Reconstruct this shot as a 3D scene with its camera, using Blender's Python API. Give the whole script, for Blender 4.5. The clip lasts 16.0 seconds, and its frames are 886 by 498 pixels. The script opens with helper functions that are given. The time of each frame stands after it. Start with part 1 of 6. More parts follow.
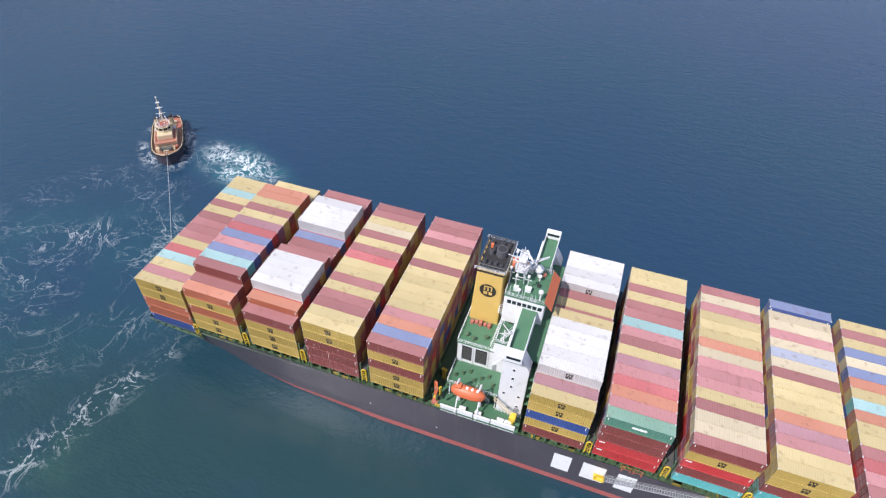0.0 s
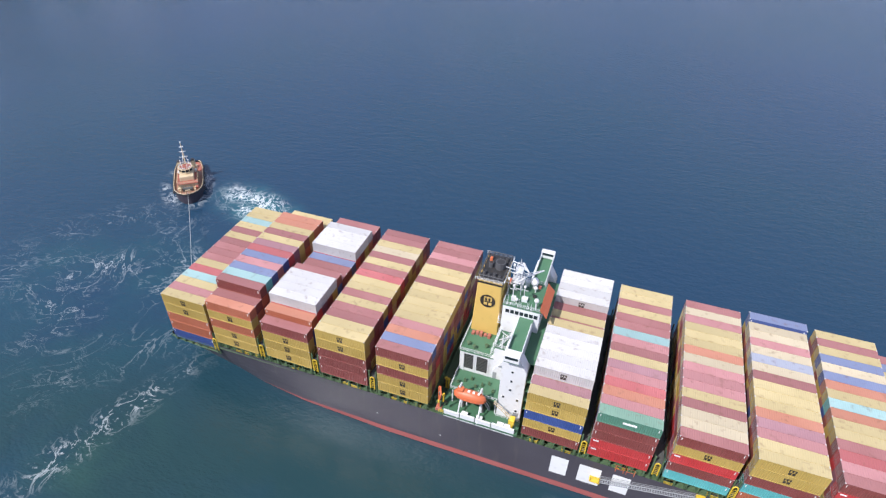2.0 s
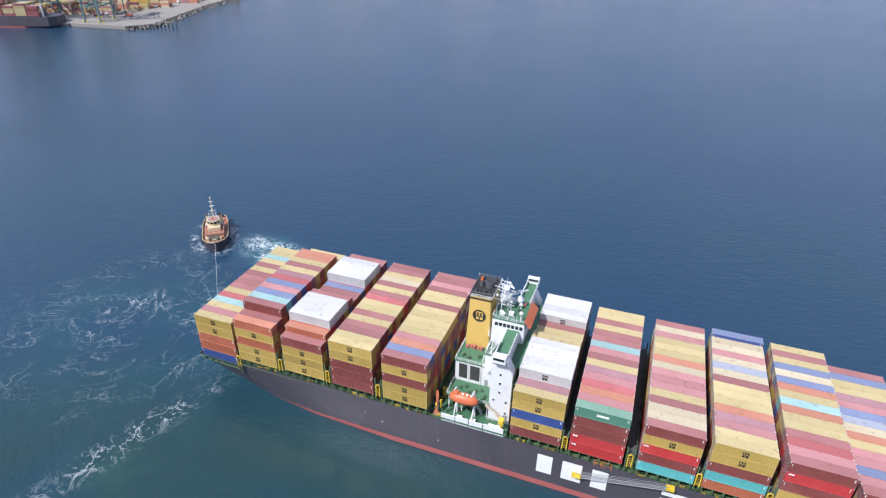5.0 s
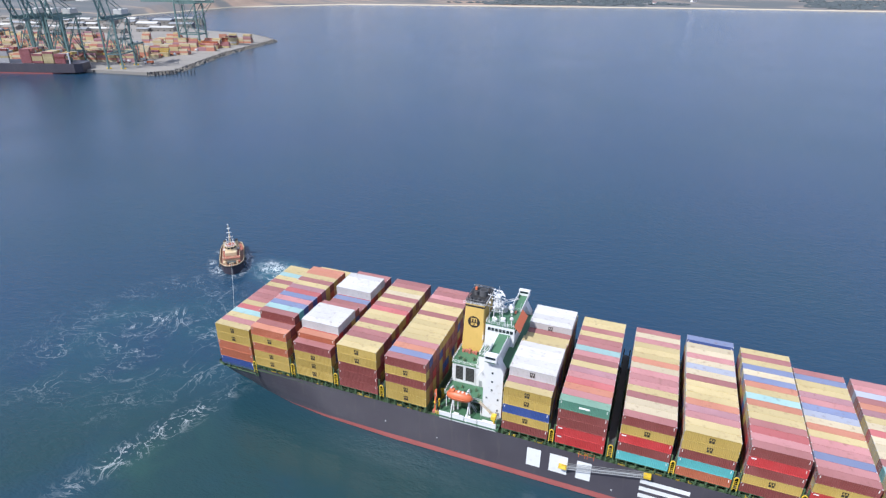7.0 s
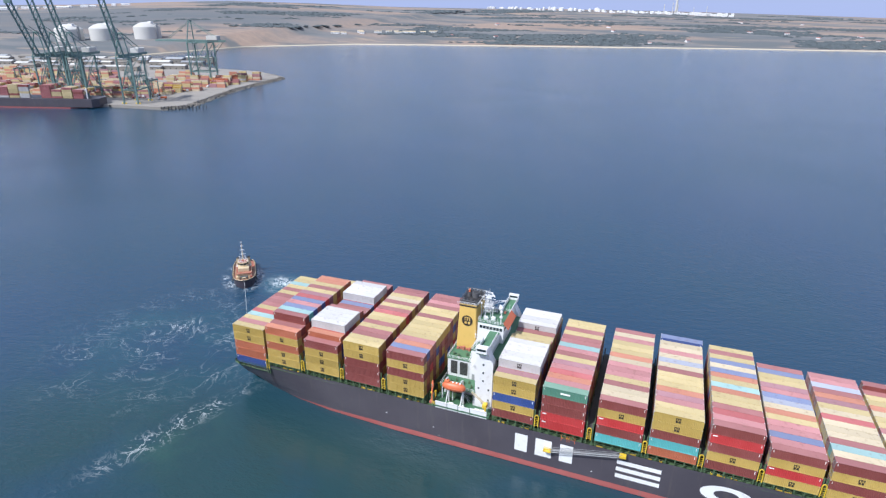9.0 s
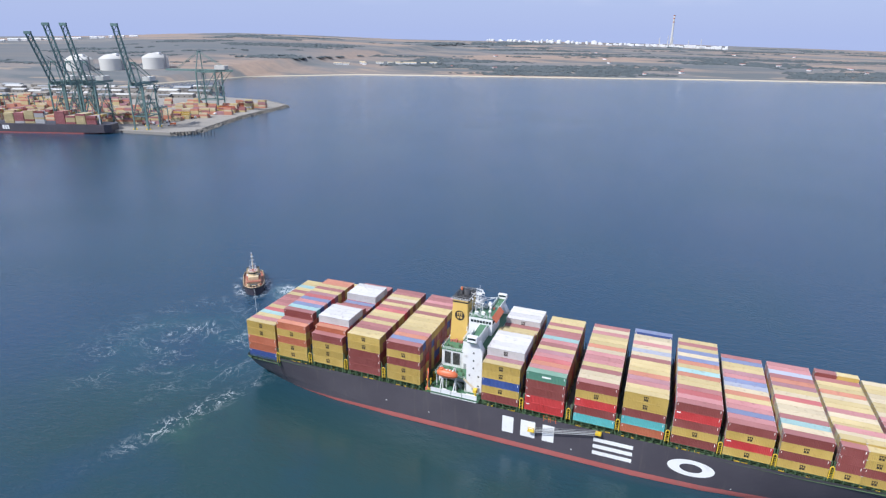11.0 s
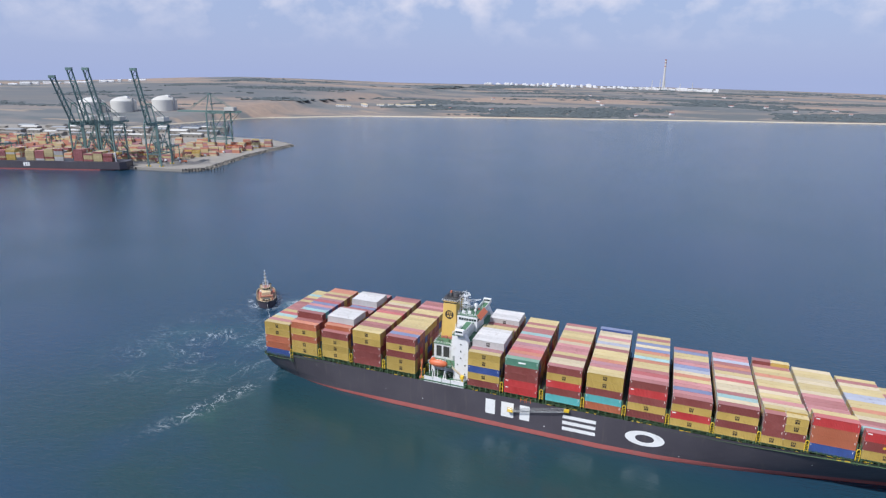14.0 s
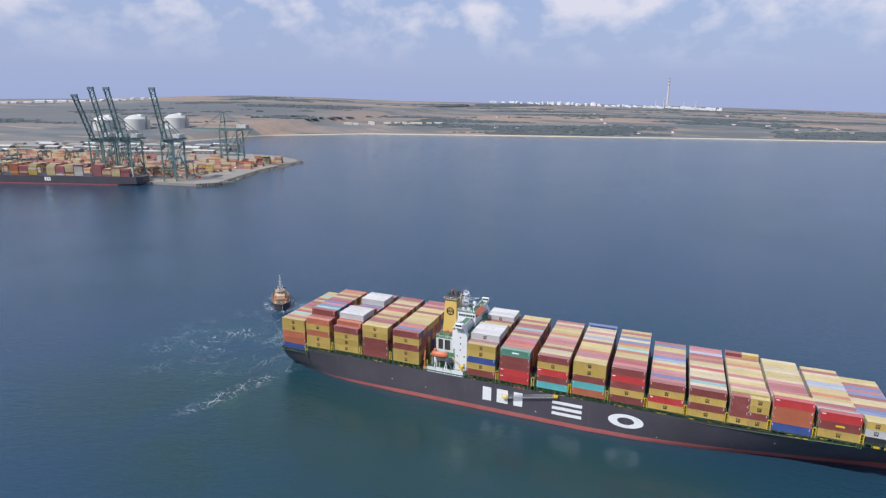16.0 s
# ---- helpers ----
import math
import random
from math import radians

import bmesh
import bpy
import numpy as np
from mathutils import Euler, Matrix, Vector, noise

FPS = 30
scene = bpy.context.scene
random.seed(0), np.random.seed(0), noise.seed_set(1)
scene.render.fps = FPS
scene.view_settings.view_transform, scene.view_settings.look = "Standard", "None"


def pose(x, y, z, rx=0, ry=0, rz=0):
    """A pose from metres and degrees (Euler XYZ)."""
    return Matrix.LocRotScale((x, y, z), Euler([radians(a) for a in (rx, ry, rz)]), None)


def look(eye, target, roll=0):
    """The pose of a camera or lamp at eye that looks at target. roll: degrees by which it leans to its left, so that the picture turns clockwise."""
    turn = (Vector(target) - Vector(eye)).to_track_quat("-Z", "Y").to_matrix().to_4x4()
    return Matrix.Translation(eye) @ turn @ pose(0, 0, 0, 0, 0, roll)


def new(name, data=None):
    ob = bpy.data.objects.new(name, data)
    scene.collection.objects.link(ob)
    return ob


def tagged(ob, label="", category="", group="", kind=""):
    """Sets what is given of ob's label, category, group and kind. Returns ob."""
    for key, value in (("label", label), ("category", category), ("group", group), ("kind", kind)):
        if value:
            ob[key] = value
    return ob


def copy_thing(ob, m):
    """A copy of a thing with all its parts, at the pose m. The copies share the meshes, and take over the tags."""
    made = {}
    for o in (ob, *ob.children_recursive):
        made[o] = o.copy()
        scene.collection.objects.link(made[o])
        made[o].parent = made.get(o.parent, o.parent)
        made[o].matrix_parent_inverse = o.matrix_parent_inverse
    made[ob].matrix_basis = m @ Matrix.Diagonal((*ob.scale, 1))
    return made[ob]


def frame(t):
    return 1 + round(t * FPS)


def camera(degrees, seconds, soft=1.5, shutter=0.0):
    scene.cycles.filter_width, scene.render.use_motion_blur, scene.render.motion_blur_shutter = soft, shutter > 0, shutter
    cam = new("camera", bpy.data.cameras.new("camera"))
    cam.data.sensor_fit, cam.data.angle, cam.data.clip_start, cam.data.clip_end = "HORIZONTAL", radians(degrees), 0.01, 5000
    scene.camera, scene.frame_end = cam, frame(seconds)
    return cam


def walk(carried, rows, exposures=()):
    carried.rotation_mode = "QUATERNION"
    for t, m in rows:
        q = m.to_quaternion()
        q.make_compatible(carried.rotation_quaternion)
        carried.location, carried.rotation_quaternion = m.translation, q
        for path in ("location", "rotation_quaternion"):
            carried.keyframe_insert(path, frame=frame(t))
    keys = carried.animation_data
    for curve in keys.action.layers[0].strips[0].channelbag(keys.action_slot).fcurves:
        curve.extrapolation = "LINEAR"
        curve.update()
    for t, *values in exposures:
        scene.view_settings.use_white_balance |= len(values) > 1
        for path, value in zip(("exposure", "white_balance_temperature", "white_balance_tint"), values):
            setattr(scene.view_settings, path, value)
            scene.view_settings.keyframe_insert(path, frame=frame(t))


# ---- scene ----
cam = camera(73.3, 16.0, 1.3)
PATH = [
    (0, (94.298, -84.518, 125.12), (93.85, -83.146, 123.735), 1.9),
    (0.5, (95.487, -87.929, 124.957), (95.024, -86.523, 123.612), 1.8),
    (1, (96.655, -91.587, 124.784), (96.178, -90.148, 123.479), 1.7),
    (1.5, (97.899, -95.527, 124.702), (97.408, -94.056, 123.438), 1.7),
    (2, (99.18, -99.329, 124.644), (98.676, -97.829, 123.421), 1.6),
    (2.5, (100.651, -103.078, 124.656), (100.134, -101.551, 123.472), 1.5),
    (3, (102.365, -106.823, 124.665), (101.833, -105.272, 123.521), 1.3),
    (3.5, (104.243, -110.579, 124.674), (103.695, -109.003, 123.569), 1.1),
    (4, (106.199, -114.37, 124.725), (105.638, -112.774, 123.659), 1.0),
    (6.5, (116.931, -134.557, 126.354), (116.309, -132.888, 125.444), 0.6),
    (7, (119.096, -138.947, 126.48), (118.465, -137.264, 125.604), 0.5),
    (7.5, (121.27, -143.636, 126.542), (120.633, -141.938, 125.698), 0.6),
    (8, (123.499, -148.371, 126.577), (122.854, -146.662, 125.761), 0.6),
    (8.5, (125.896, -152.996, 126.589), (125.245, -151.279, 125.796), 0.6),
    (9, (128.218, -157.99, 126.494), (127.562, -156.264, 125.726), 0.5),
    (11.5, (140.453, -183.908, 125.848), (139.783, -182.143, 125.189), 0.7),
    (12, (142.963, -189.377, 125.793), (142.292, -187.605, 125.154), 0.7),
    (12.5, (145.703, -194.962, 125.812), (145.028, -193.184, 125.194), 0.7),
    (13, (148.533, -200.628, 125.803), (147.856, -198.843, 125.207), 0.7),
    (13.5, (151.328, -206.145, 125.833), (150.648, -204.354, 125.259), 0.6),
    (14, (153.975, -211.614, 125.891), (153.291, -209.817, 125.338), 0.6),
    (14.5, (156.69, -217.057, 126.033), (156.003, -215.257, 125.498), 0.5),
    (15, (159.478, -222.52, 126.105), (158.789, -220.716, 125.588), 0.5),
    (15.5, (162.193, -228.336, 126.244), (161.502, -226.527, 125.741), 0.6),
    (16, (164.705, -234.503, 126.422), (163.997, -232.7, 125.925), 0.6),
]
walk(cam, [(t, look(eye, target, roll)) for t, eye, target, roll in PATH], [(0.0, 0.66, 6250, 14), (4.0, 0.70, 6100, 12), (9.0, 0.74, 6000, 10), (12.5, 0.60, 6100, 10), (16.0, 0.42, 6200, 10)])

# ---- world, sun ----
YC, NEAR, PITCH = 0.34, -20.0, 2.542      # ship's middle line, near side, width of one row of boxes
SUN_DIR = Vector((-0.33, -0.54, 0.775)).normalized()
world = bpy.data.worlds.new("sky")
scene.world = world
world.use_nodes = True
wt = world.node_tree
wn, wl = wt.nodes, wt.links
for n in list(wn):
    wn.remove(n)
w_out = wn.new("ShaderNodeOutputWorld")
w_bg = wn.new("ShaderNodeBackground")
w_sky = wn.new("ShaderNodeTexSky")
w_sky.sky_type = "NISHITA"
w_sky.sun_disc = False
w_sky.sun_elevation = math.asin(SUN_DIR.z)
w_sky.sun_rotation = math.atan2(SUN_DIR.x, SUN_DIR.y)
w_sky.air_density, w_sky.dust_density, w_sky.ozone_density = 1.3, 1.0, 4.5
# broken puffs of cloud over the whole sky
w_tc = wn.new("ShaderNodeTexCoord")
w_sep = wn.new("ShaderNodeSeparateXYZ")
wl.new(w_tc.outputs["Generated"], w_sep.inputs[0])
w_div = wn.new("ShaderNodeVectorMath"); w_div.operation = "MULTIPLY"
w_div.inputs[1].default_value = (1.0, 1.0, 1.5)
wl.new(w_tc.outputs["Generated"], w_div.inputs[0])
w_noise = wn.new("ShaderNodeTexNoise")
w_noise.inputs["Scale"].default_value = 12.0
w_noise.inputs["Detail"].default_value = 7.0
w_noise.inputs["Roughness"].default_value = 0.52
wl.new(w_div.outputs[0], w_noise.inputs["Vector"])
w_cloud = wn.new("ShaderNodeMapRange")
w_cloud.inputs["From Min"].default_value, w_cloud.inputs["From Max"].default_value = 0.45, 0.64
w_cloud.inputs["To Max"].default_value = 0.72
wl.new(w_noise.outputs["Fac"], w_cloud.inputs["Value"])
w_fade = wn.new("ShaderNodeMapRange")
w_fade.inputs["From Min"].default_value, w_fade.inputs["From Max"].default_value = 0.04, 0.13
wl.new(w_sep.outputs["Z"], w_fade.inputs["Value"])
w_mul = wn.new("ShaderNodeMath"); w_mul.operation = "MULTIPLY"
wl.new(w_cloud.outputs[0], w_mul.inputs[0]); wl.new(w_fade.outputs[0], w_mul.inputs[1])
# haze towards the horizon
w_hz = wn.new("ShaderNodeMapRange")
w_hz.inputs["From Min"].default_value, w_hz.inputs["From Max"].default_value = 0.0, 0.75
w_hz.inputs["To Min"].default_value, w_hz.inputs["To Max"].default_value = 0.95, 0.0
wl.new(w_sep.outputs["Z"], w_hz.inputs["Value"])
w_mixh = wn.new("ShaderNodeMix"); w_mixh.data_type = "RGBA"
w_mixh.inputs["B"].default_value = (2.75, 3.2, 4.95, 1)
wl.new(w_hz.outputs[0], w_mixh.inputs["Factor"]); wl.new(w_sky.outputs[0], w_mixh.inputs["A"])
w_mixc = wn.new("ShaderNodeMix"); w_mixc.data_type = "RGBA"
w_mixc.inputs["B"].default_value = (6.4, 6.0, 6.3, 1)
wl.new(w_mul.outputs[0], w_mixc.inputs["Factor"]); wl.new(w_mixh.outputs["Result"], w_mixc.inputs["A"])
wl.new(w_mixc.outputs["Result"], w_bg.inputs["Color"])
w_bg.inputs["Strength"].default_value = 0.10
wl.new(w_bg.outputs[0], w_out.inputs["Surface"])

sun = new("sun", bpy.data.lights.new("sun", "SUN"))
sun.data.energy, sun.data.angle, sun.data.color = 3.25, radians(0.6), (1.0, 0.96, 0.90)
sun.matrix_world = look(SUN_DIR * 800, (0, 0, 0))


# ---- materials ----
def nodes_of(name):
    m = bpy.data.materials.new(name)
    m.use_nodes = True
    t = m.node_tree
    return m, t.nodes, t.links, t.nodes["Principled BSDF"]


def ramp_mix(n, l, fac, a, b):
    mix = n.new("ShaderNodeMix")
    mix.data_type = "RGBA"
    if isinstance(a, tuple):
        mix.inputs["A"].default_value = (*a[:3], 1)
    else:
        l.new(a, mix.inputs["A"])
    if isinstance(b, tuple):
        mix.inputs["B"].default_value = (*b[:3], 1)
    else:
        l.new(b, mix.inputs["B"])
    if isinstance(fac, float):
        mix.inputs["Factor"].default_value = fac
    else:
        l.new(fac, mix.inputs["Factor"])
    return mix.outputs["Result"]


def noise_fac(n, l, scale, lo, hi, detail=4.0, coord="Object", stretch=None, top=1.0, offset=None):
    tc = n.new("ShaderNodeTexCoord")
    vec = tc.outputs[coord]
    if stretch:
        mp = n.new("ShaderNodeMapping")
        mp.inputs["Scale"].default_value = stretch
        l.new(vec, mp.inputs["Vector"])
        vec = mp.outputs[0]
    if offset:
        va = n.new("ShaderNodeVectorMath")
        va.operation = "ADD"
        l.new(vec, va.inputs[0])
        l.new(offset, va.inputs[1])
        vec = va.outputs[0]
    tx = n.new("ShaderNodeTexNoise")
    tx.inputs["Scale"].default_value = scale
    tx.inputs["Detail"].default_value = detail
    l.new(vec, tx.inputs["Vector"])
    mr = n.new("ShaderNodeMapRange")
    mr.inputs["From Min"].default_value, mr.inputs["From Max"].default_value = lo, hi
    mr.inputs["To Max"].default_value = top
    l.new(tx.outputs["Fac"], mr.inputs["Value"])
    return mr.outputs[0]


def painted(name, col, rough=0.5, stain=(0.12, 0.06, 0.03), amount=0.5, scale=0.6, metal=0.0, shift=0.25, stretch=None):
    """Worn paint: broad fading, finer stains, a tone of its own for each object."""
    m, n, l, b = nodes_of(name)
    info = n.new("ShaderNodeObjectInfo")
    sc = n.new("ShaderNodeVectorMath")
    sc.operation = "SCALE"
    sc.inputs[0].default_value = (37.0, 91.0, 53.0)
    l.new(info.outputs["Random"], sc.inputs["Scale"])
    off = sc.outputs[0]
    light = tuple(min(1.0, c * 1.15 + 0.03) for c in col)
    c = ramp_mix(n, l, noise_fac(n, l, scale * 0.35, 0.35, 0.7, offset=off, top=0.7), col, light)
    dark = tuple(x * (1 - shift) for x in col)
    rnd = n.new("ShaderNodeMath")
    rnd.operation = "MULTIPLY"
    rnd.inputs[1].default_value = 0.7
    l.new(info.outputs["Random"], rnd.inputs[0])
    c = ramp_mix(n, l, rnd.outputs[0], c, dark)
    c = ramp_mix(n, l, noise_fac(n, l, scale * 2.2, 0.58, 0.78, 6.0, offset=off, top=amount, stretch=stretch), c, stain)
    l.new(c, b.inputs["Base Color"])
    b.inputs["Roughness"].default_value = rough
    b.inputs["Metallic"].default_value = metal
    bump = n.new("ShaderNodeBump")
    bump.inputs["Strength"].default_value = 0.15
    bump.inputs["Distance"].default_value = 0.02
    l.new(noise_fac(n, l, 3.0, 0.2, 0.8, 5.0), bump.inputs["Height"])
    l.new(bump.outputs[0], b.inputs["Normal"])
    return m


TONES = {   # wall colour, paler roof colour, words
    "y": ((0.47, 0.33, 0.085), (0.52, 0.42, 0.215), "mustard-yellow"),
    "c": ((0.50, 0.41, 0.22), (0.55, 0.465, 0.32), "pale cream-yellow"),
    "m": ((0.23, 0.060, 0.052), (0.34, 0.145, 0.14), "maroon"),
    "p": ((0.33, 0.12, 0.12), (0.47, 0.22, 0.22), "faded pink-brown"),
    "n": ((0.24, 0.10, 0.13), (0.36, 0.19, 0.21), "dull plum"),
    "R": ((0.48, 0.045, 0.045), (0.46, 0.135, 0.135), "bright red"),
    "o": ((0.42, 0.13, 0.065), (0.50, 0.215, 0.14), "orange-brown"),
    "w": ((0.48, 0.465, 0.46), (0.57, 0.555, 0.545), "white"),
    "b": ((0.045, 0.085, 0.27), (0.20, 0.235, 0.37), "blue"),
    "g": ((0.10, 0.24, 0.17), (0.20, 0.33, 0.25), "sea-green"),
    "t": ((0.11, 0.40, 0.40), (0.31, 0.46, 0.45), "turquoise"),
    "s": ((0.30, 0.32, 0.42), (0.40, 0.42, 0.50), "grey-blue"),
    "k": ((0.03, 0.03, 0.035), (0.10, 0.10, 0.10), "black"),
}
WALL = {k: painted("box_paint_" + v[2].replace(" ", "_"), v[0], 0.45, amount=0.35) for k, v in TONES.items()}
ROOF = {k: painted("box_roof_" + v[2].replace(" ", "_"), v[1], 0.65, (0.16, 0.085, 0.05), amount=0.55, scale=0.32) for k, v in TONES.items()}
M_HULL = painted("hull_black_paint", (0.070, 0.062, 0.076), 0.40, (0.12, 0.105, 0.10), 0.6, 0.25, stretch=(1, 1, 0.12))
M_BOOT = painted("boot_top_red", (0.35, 0.095, 0.085), 0.5, (0.24, 0.13, 0.12), 0.7, 0.3, stretch=(1, 1, 0.25))
M_GREEN = painted("deck_green", (0.065, 0.165, 0.088), 0.55, (0.09, 0.10, 0.06), 0.5, 0.3)
M_FRAME = painted("lashing_green", (0.075, 0.13, 0.062), 0.55, (0.10, 0.06, 0.03), 0.6, 0.6)
M_WHITE = painted("white_paint", (0.69, 0.69, 0.69), 0.45, (0.38, 0.31, 0.25), 0.45, 0.25, shift=0.06)
M_YELLOW = painted("safety_yellow", (0.68, 0.46, 0.03), 0.5, amount=0.3)
M_FUNNEL = painted("funnel_yellow", (0.66, 0.44, 0.12), 0.45, (0.40, 0.27, 0.09), 0.35, 0.2)
M_ORANGE = painted("signal_orange", (0.62, 0.15, 0.055), 0.45, (0.40, 0.10, 0.04), 0.3, 0.5)
M_DARK = painted("sooty_black", (0.022, 0.021, 0.021), 0.6, amount=0.3)
M_GREY = painted("grey_steel", (0.30, 0.31, 0.32), 0.5, amount=0.4)
M_DECKGREY = painted("dark_deck", (0.075, 0.08, 0.075), 0.7, amount=0.4)
M_RUST = painted("red_oxide", (0.38, 0.125, 0.085), 0.6, amount=0.5)
M_BUFF = painted("tug_buff", (0.62, 0.50, 0.32), 0.5, (0.32, 0.16, 0.07), 0.5, 0.8)
M_ROPE = painted("tow_rope", (0.46, 0.48, 0.46), 0.8, amount=0.2)
M_CRANE = painted("crane_green", (0.12, 0.20, 0.19), 0.5, amount=0.3, scale=0.2)
M_CONC = painted("quay_concrete", (0.235, 0.215, 0.19), 0.85, (0.15, 0.135, 0.12), 0.6, 0.03)
M_ROCK = painted("riprap_rock", (0.25, 0.225, 0.19), 0.9, (0.12, 0.11, 0.09), 0.7, 0.2)
M_TANK = painted("tank_concrete", (0.54, 0.53, 0.50), 0.7, (0.44, 0.42, 0.38), 0.5, 0.03)
m, n, l, b = nodes_of("dark_glass")
b.inputs["Base Color"].default_value = (0.02, 0.03, 0.035, 1)
b.inputs["Roughness"].default_value = 0.08
M_GLASS = m


def water_material():
    m, n, l, b = nodes_of("sea_water")
    deep, green = (0.0140, 0.043, 0.086), (0.0135, 0.046, 0.079)
    c = ramp_mix(n, l, noise_fac(n, l, 0.006, 0.35, 0.65, 3.0), deep, green)
    geo = n.new("ShaderNodeNewGeometry")

    def near(cx, cy, r0, r1, sx=1.0, sy=1.0, turn=0.0):
        """1 inside r0 of an ellipse about (cx, cy), 0 beyond r1."""
        mp = n.new("ShaderNodeMapping")
        mp.vector_type = "TEXTURE"
        mp.inputs["Location"].default_value = (cx, cy, 0)
        mp.inputs["Rotation"].default_value = (0, 0, radians(turn))
        mp.inputs["Scale"].default_value = (sx, sy, 1)
        l.new(geo.outputs["Position"], mp.inputs["Vector"])
        ln = n.new("ShaderNodeVectorMath")
        ln.operation = "LENGTH"
        l.new(mp.outputs[0], ln.inputs[0])
        mr = n.new("ShaderNodeMapRange")
        mr.interpolation_type = "SMOOTHSTEP"
        mr.inputs["From Min"].default_value, mr.inputs["From Max"].default_value = r0, r1
        mr.inputs["To Min"].default_value, mr.inputs["To Max"].default_value = 1.0, 0.0
        l.new(ln.outputs["Value"], mr.inputs["Value"])
        return mr.outputs[0]

    def calc(op, a, bb):
        mt = n.new("ShaderNodeMath")
        mt.operation = op
        for k, v in enumerate((a, bb)):
            if isinstance(v, (int, float)):
                mt.inputs[k].default_value = v
            else:
                l.new(v, mt.inputs[k])
        mt.use_clamp = op != "SUBTRACT"
        return mt.outputs[0]

    def thread(scale, width, twist, seed, stretch=(1, 1, 1)):
        """Drawn-out swirling filaments: where a twisted noise crosses its middle value."""
        mp = n.new("ShaderNodeMapping")
        mp.inputs["Location"].default_value = (seed * 7.3, seed * 3.1, seed)
        mp.inputs["Scale"].default_value = stretch
        l.new(geo.outputs["Position"], mp.inputs["Vector"])
        tx = n.new("ShaderNodeTexNoise")
        tx.inputs["Scale"].default_value = scale
        tx.inputs["Detail"].default_value = 5.0
        tx.inputs["Roughness"].default_value = 0.6
        tx.inputs["Distortion"].default_value = twist
        l.new(mp.outputs[0], tx.inputs["Vector"])
        df = calc("ABSOLUTE", calc("SUBTRACT", tx.outputs["Fac"], 0.5), 0.0)
        mr = n.new("ShaderNodeMapRange")
        mr.inputs["From Min"].default_value, mr.inputs["From Max"].default_value = 0.0, width
        mr.inputs["To Min"].default_value, mr.inputs["To Max"].default_value = 1.0, 0.0
        l.new(df, mr.inputs["Value"])
        return mr.outputs[0]

    # greener water along the ship's weather side, hull reflection put into its colour
    side = calc("MULTIPLY", near(80, -66, 0.45, 1.15, 200, 66, 0), noise_fac(n, l, 0.018, 0.25, 0.50, 4.0))
    c = ramp_mix(n, l, calc("MULTIPLY", side, 0.85), c, (0.0165, 0.046, 0.046))
    # churned, paler green water astern and where the tug's screws work
    stern = calc("MULTIPLY", near(-45, -8, 0.3, 1.15, 62, 48, 20), noise_fac(n, l, 0.035, 0.36, 0.66, 4.0))
    c = ramp_mix(n, l, calc("MULTIPLY", stern, 0.40), c, (0.016, 0.080, 0.090))
    c = ramp_mix(n, l, calc("MULTIPLY", calc("MULTIPLY", near(-4, -50, 0.1, 1.1, 18, 24, -20), noise_fac(n, l, 0.06, 0.40, 0.62, 4.0)), 0.5), c, (0.030, 0.080, 0.062))
    screws = calc("MULTIPLY", near(-26, 53, 0.3, 1.15, 25, 14, -18), noise_fac(n, l, 0.07, 0.32, 0.60, 4.0))
    c = ramp_mix(n, l, calc("MULTIPLY", screws, 0.55), c, (0.045, 0.19, 0.20))

    patch = noise_fac(n, l, 0.045, 0.42, 0.60, 5.0)
    wide = calc("MULTIPLY", near(-42, -2, 0.35, 1.1, 58, 52, 25), patch)
    f1 = calc("MULTIPLY", calc("MULTIPLY", thread(0.035, 0.010, 1.6, 3), wide), 0.38)
    f2 = calc("MULTIPLY", calc("MULTIPLY", thread(0.11, 0.012, 1.2, 8), wide), 0.24)
    # the broken streak that trails from the stern
    streak = calc("MULTIPLY", near(-6, -44, 0.05, 1.1, 6.5, 40, -17), noise_fac(n, l, 0.10, 0.34, 0.56, 5.0))
    f3 = calc("MULTIPLY", calc("MULTIPLY", streak, calc("MAXIMUM", thread(0.10, 0.028, 1.4, 11), noise_fac(n, l, 0.8, 0.59, 0.69, 8.0))), 0.50)
    # the tug's wash, curling away from its side
    wash = calc("MULTIPLY", near(-27, 53.5, 0.35, 1.1, 20, 10.5, -14), noise_fac(n, l, 0.11, 0.34, 0.54, 6.0))
    f4 = calc("MULTIPLY", wash, calc("MAXIMUM", thread(0.060, 0.030, 2.4, 5), thread(0.16, 0.026, 1.8, 6)))
    boil = calc("MULTIPLY", near(-37, 58, 0.2, 1.1, 10, 6, -25), noise_fac(n, l, 0.30, 0.47, 0.64, 8.0, top=0.8))
    ring = near(-58, 55, 0.75, 1.1, 10, 18, 40)
    f5 = calc("MULTIPLY", calc("MULTIPLY", ring, calc("MULTIPLY", thread(0.16, 0.06, 1.5, 13), noise_fac(n, l, 0.1, 0.42, 0.60, 4.0))), 0.6)
    foam = f1
    for f in (f2, f3, f4, boil, f5):
        foam = calc("MAXIMUM", foam, f)
    c = ramp_mix(n, l, foam, c, (0.74, 0.77, 0.77))
    l.new(c, b.inputs["Base Color"])
    ro = n.new("ShaderNodeMapRange")
    ro.inputs["To Min"].default_value, ro.inputs["To Max"].default_value = 0.12, 0.7
    l.new(foam, ro.inputs["Value"])
    l.new(ro.outputs[0], b.inputs["Roughness"])
    b.inputs["IOR"].default_value = 1.39
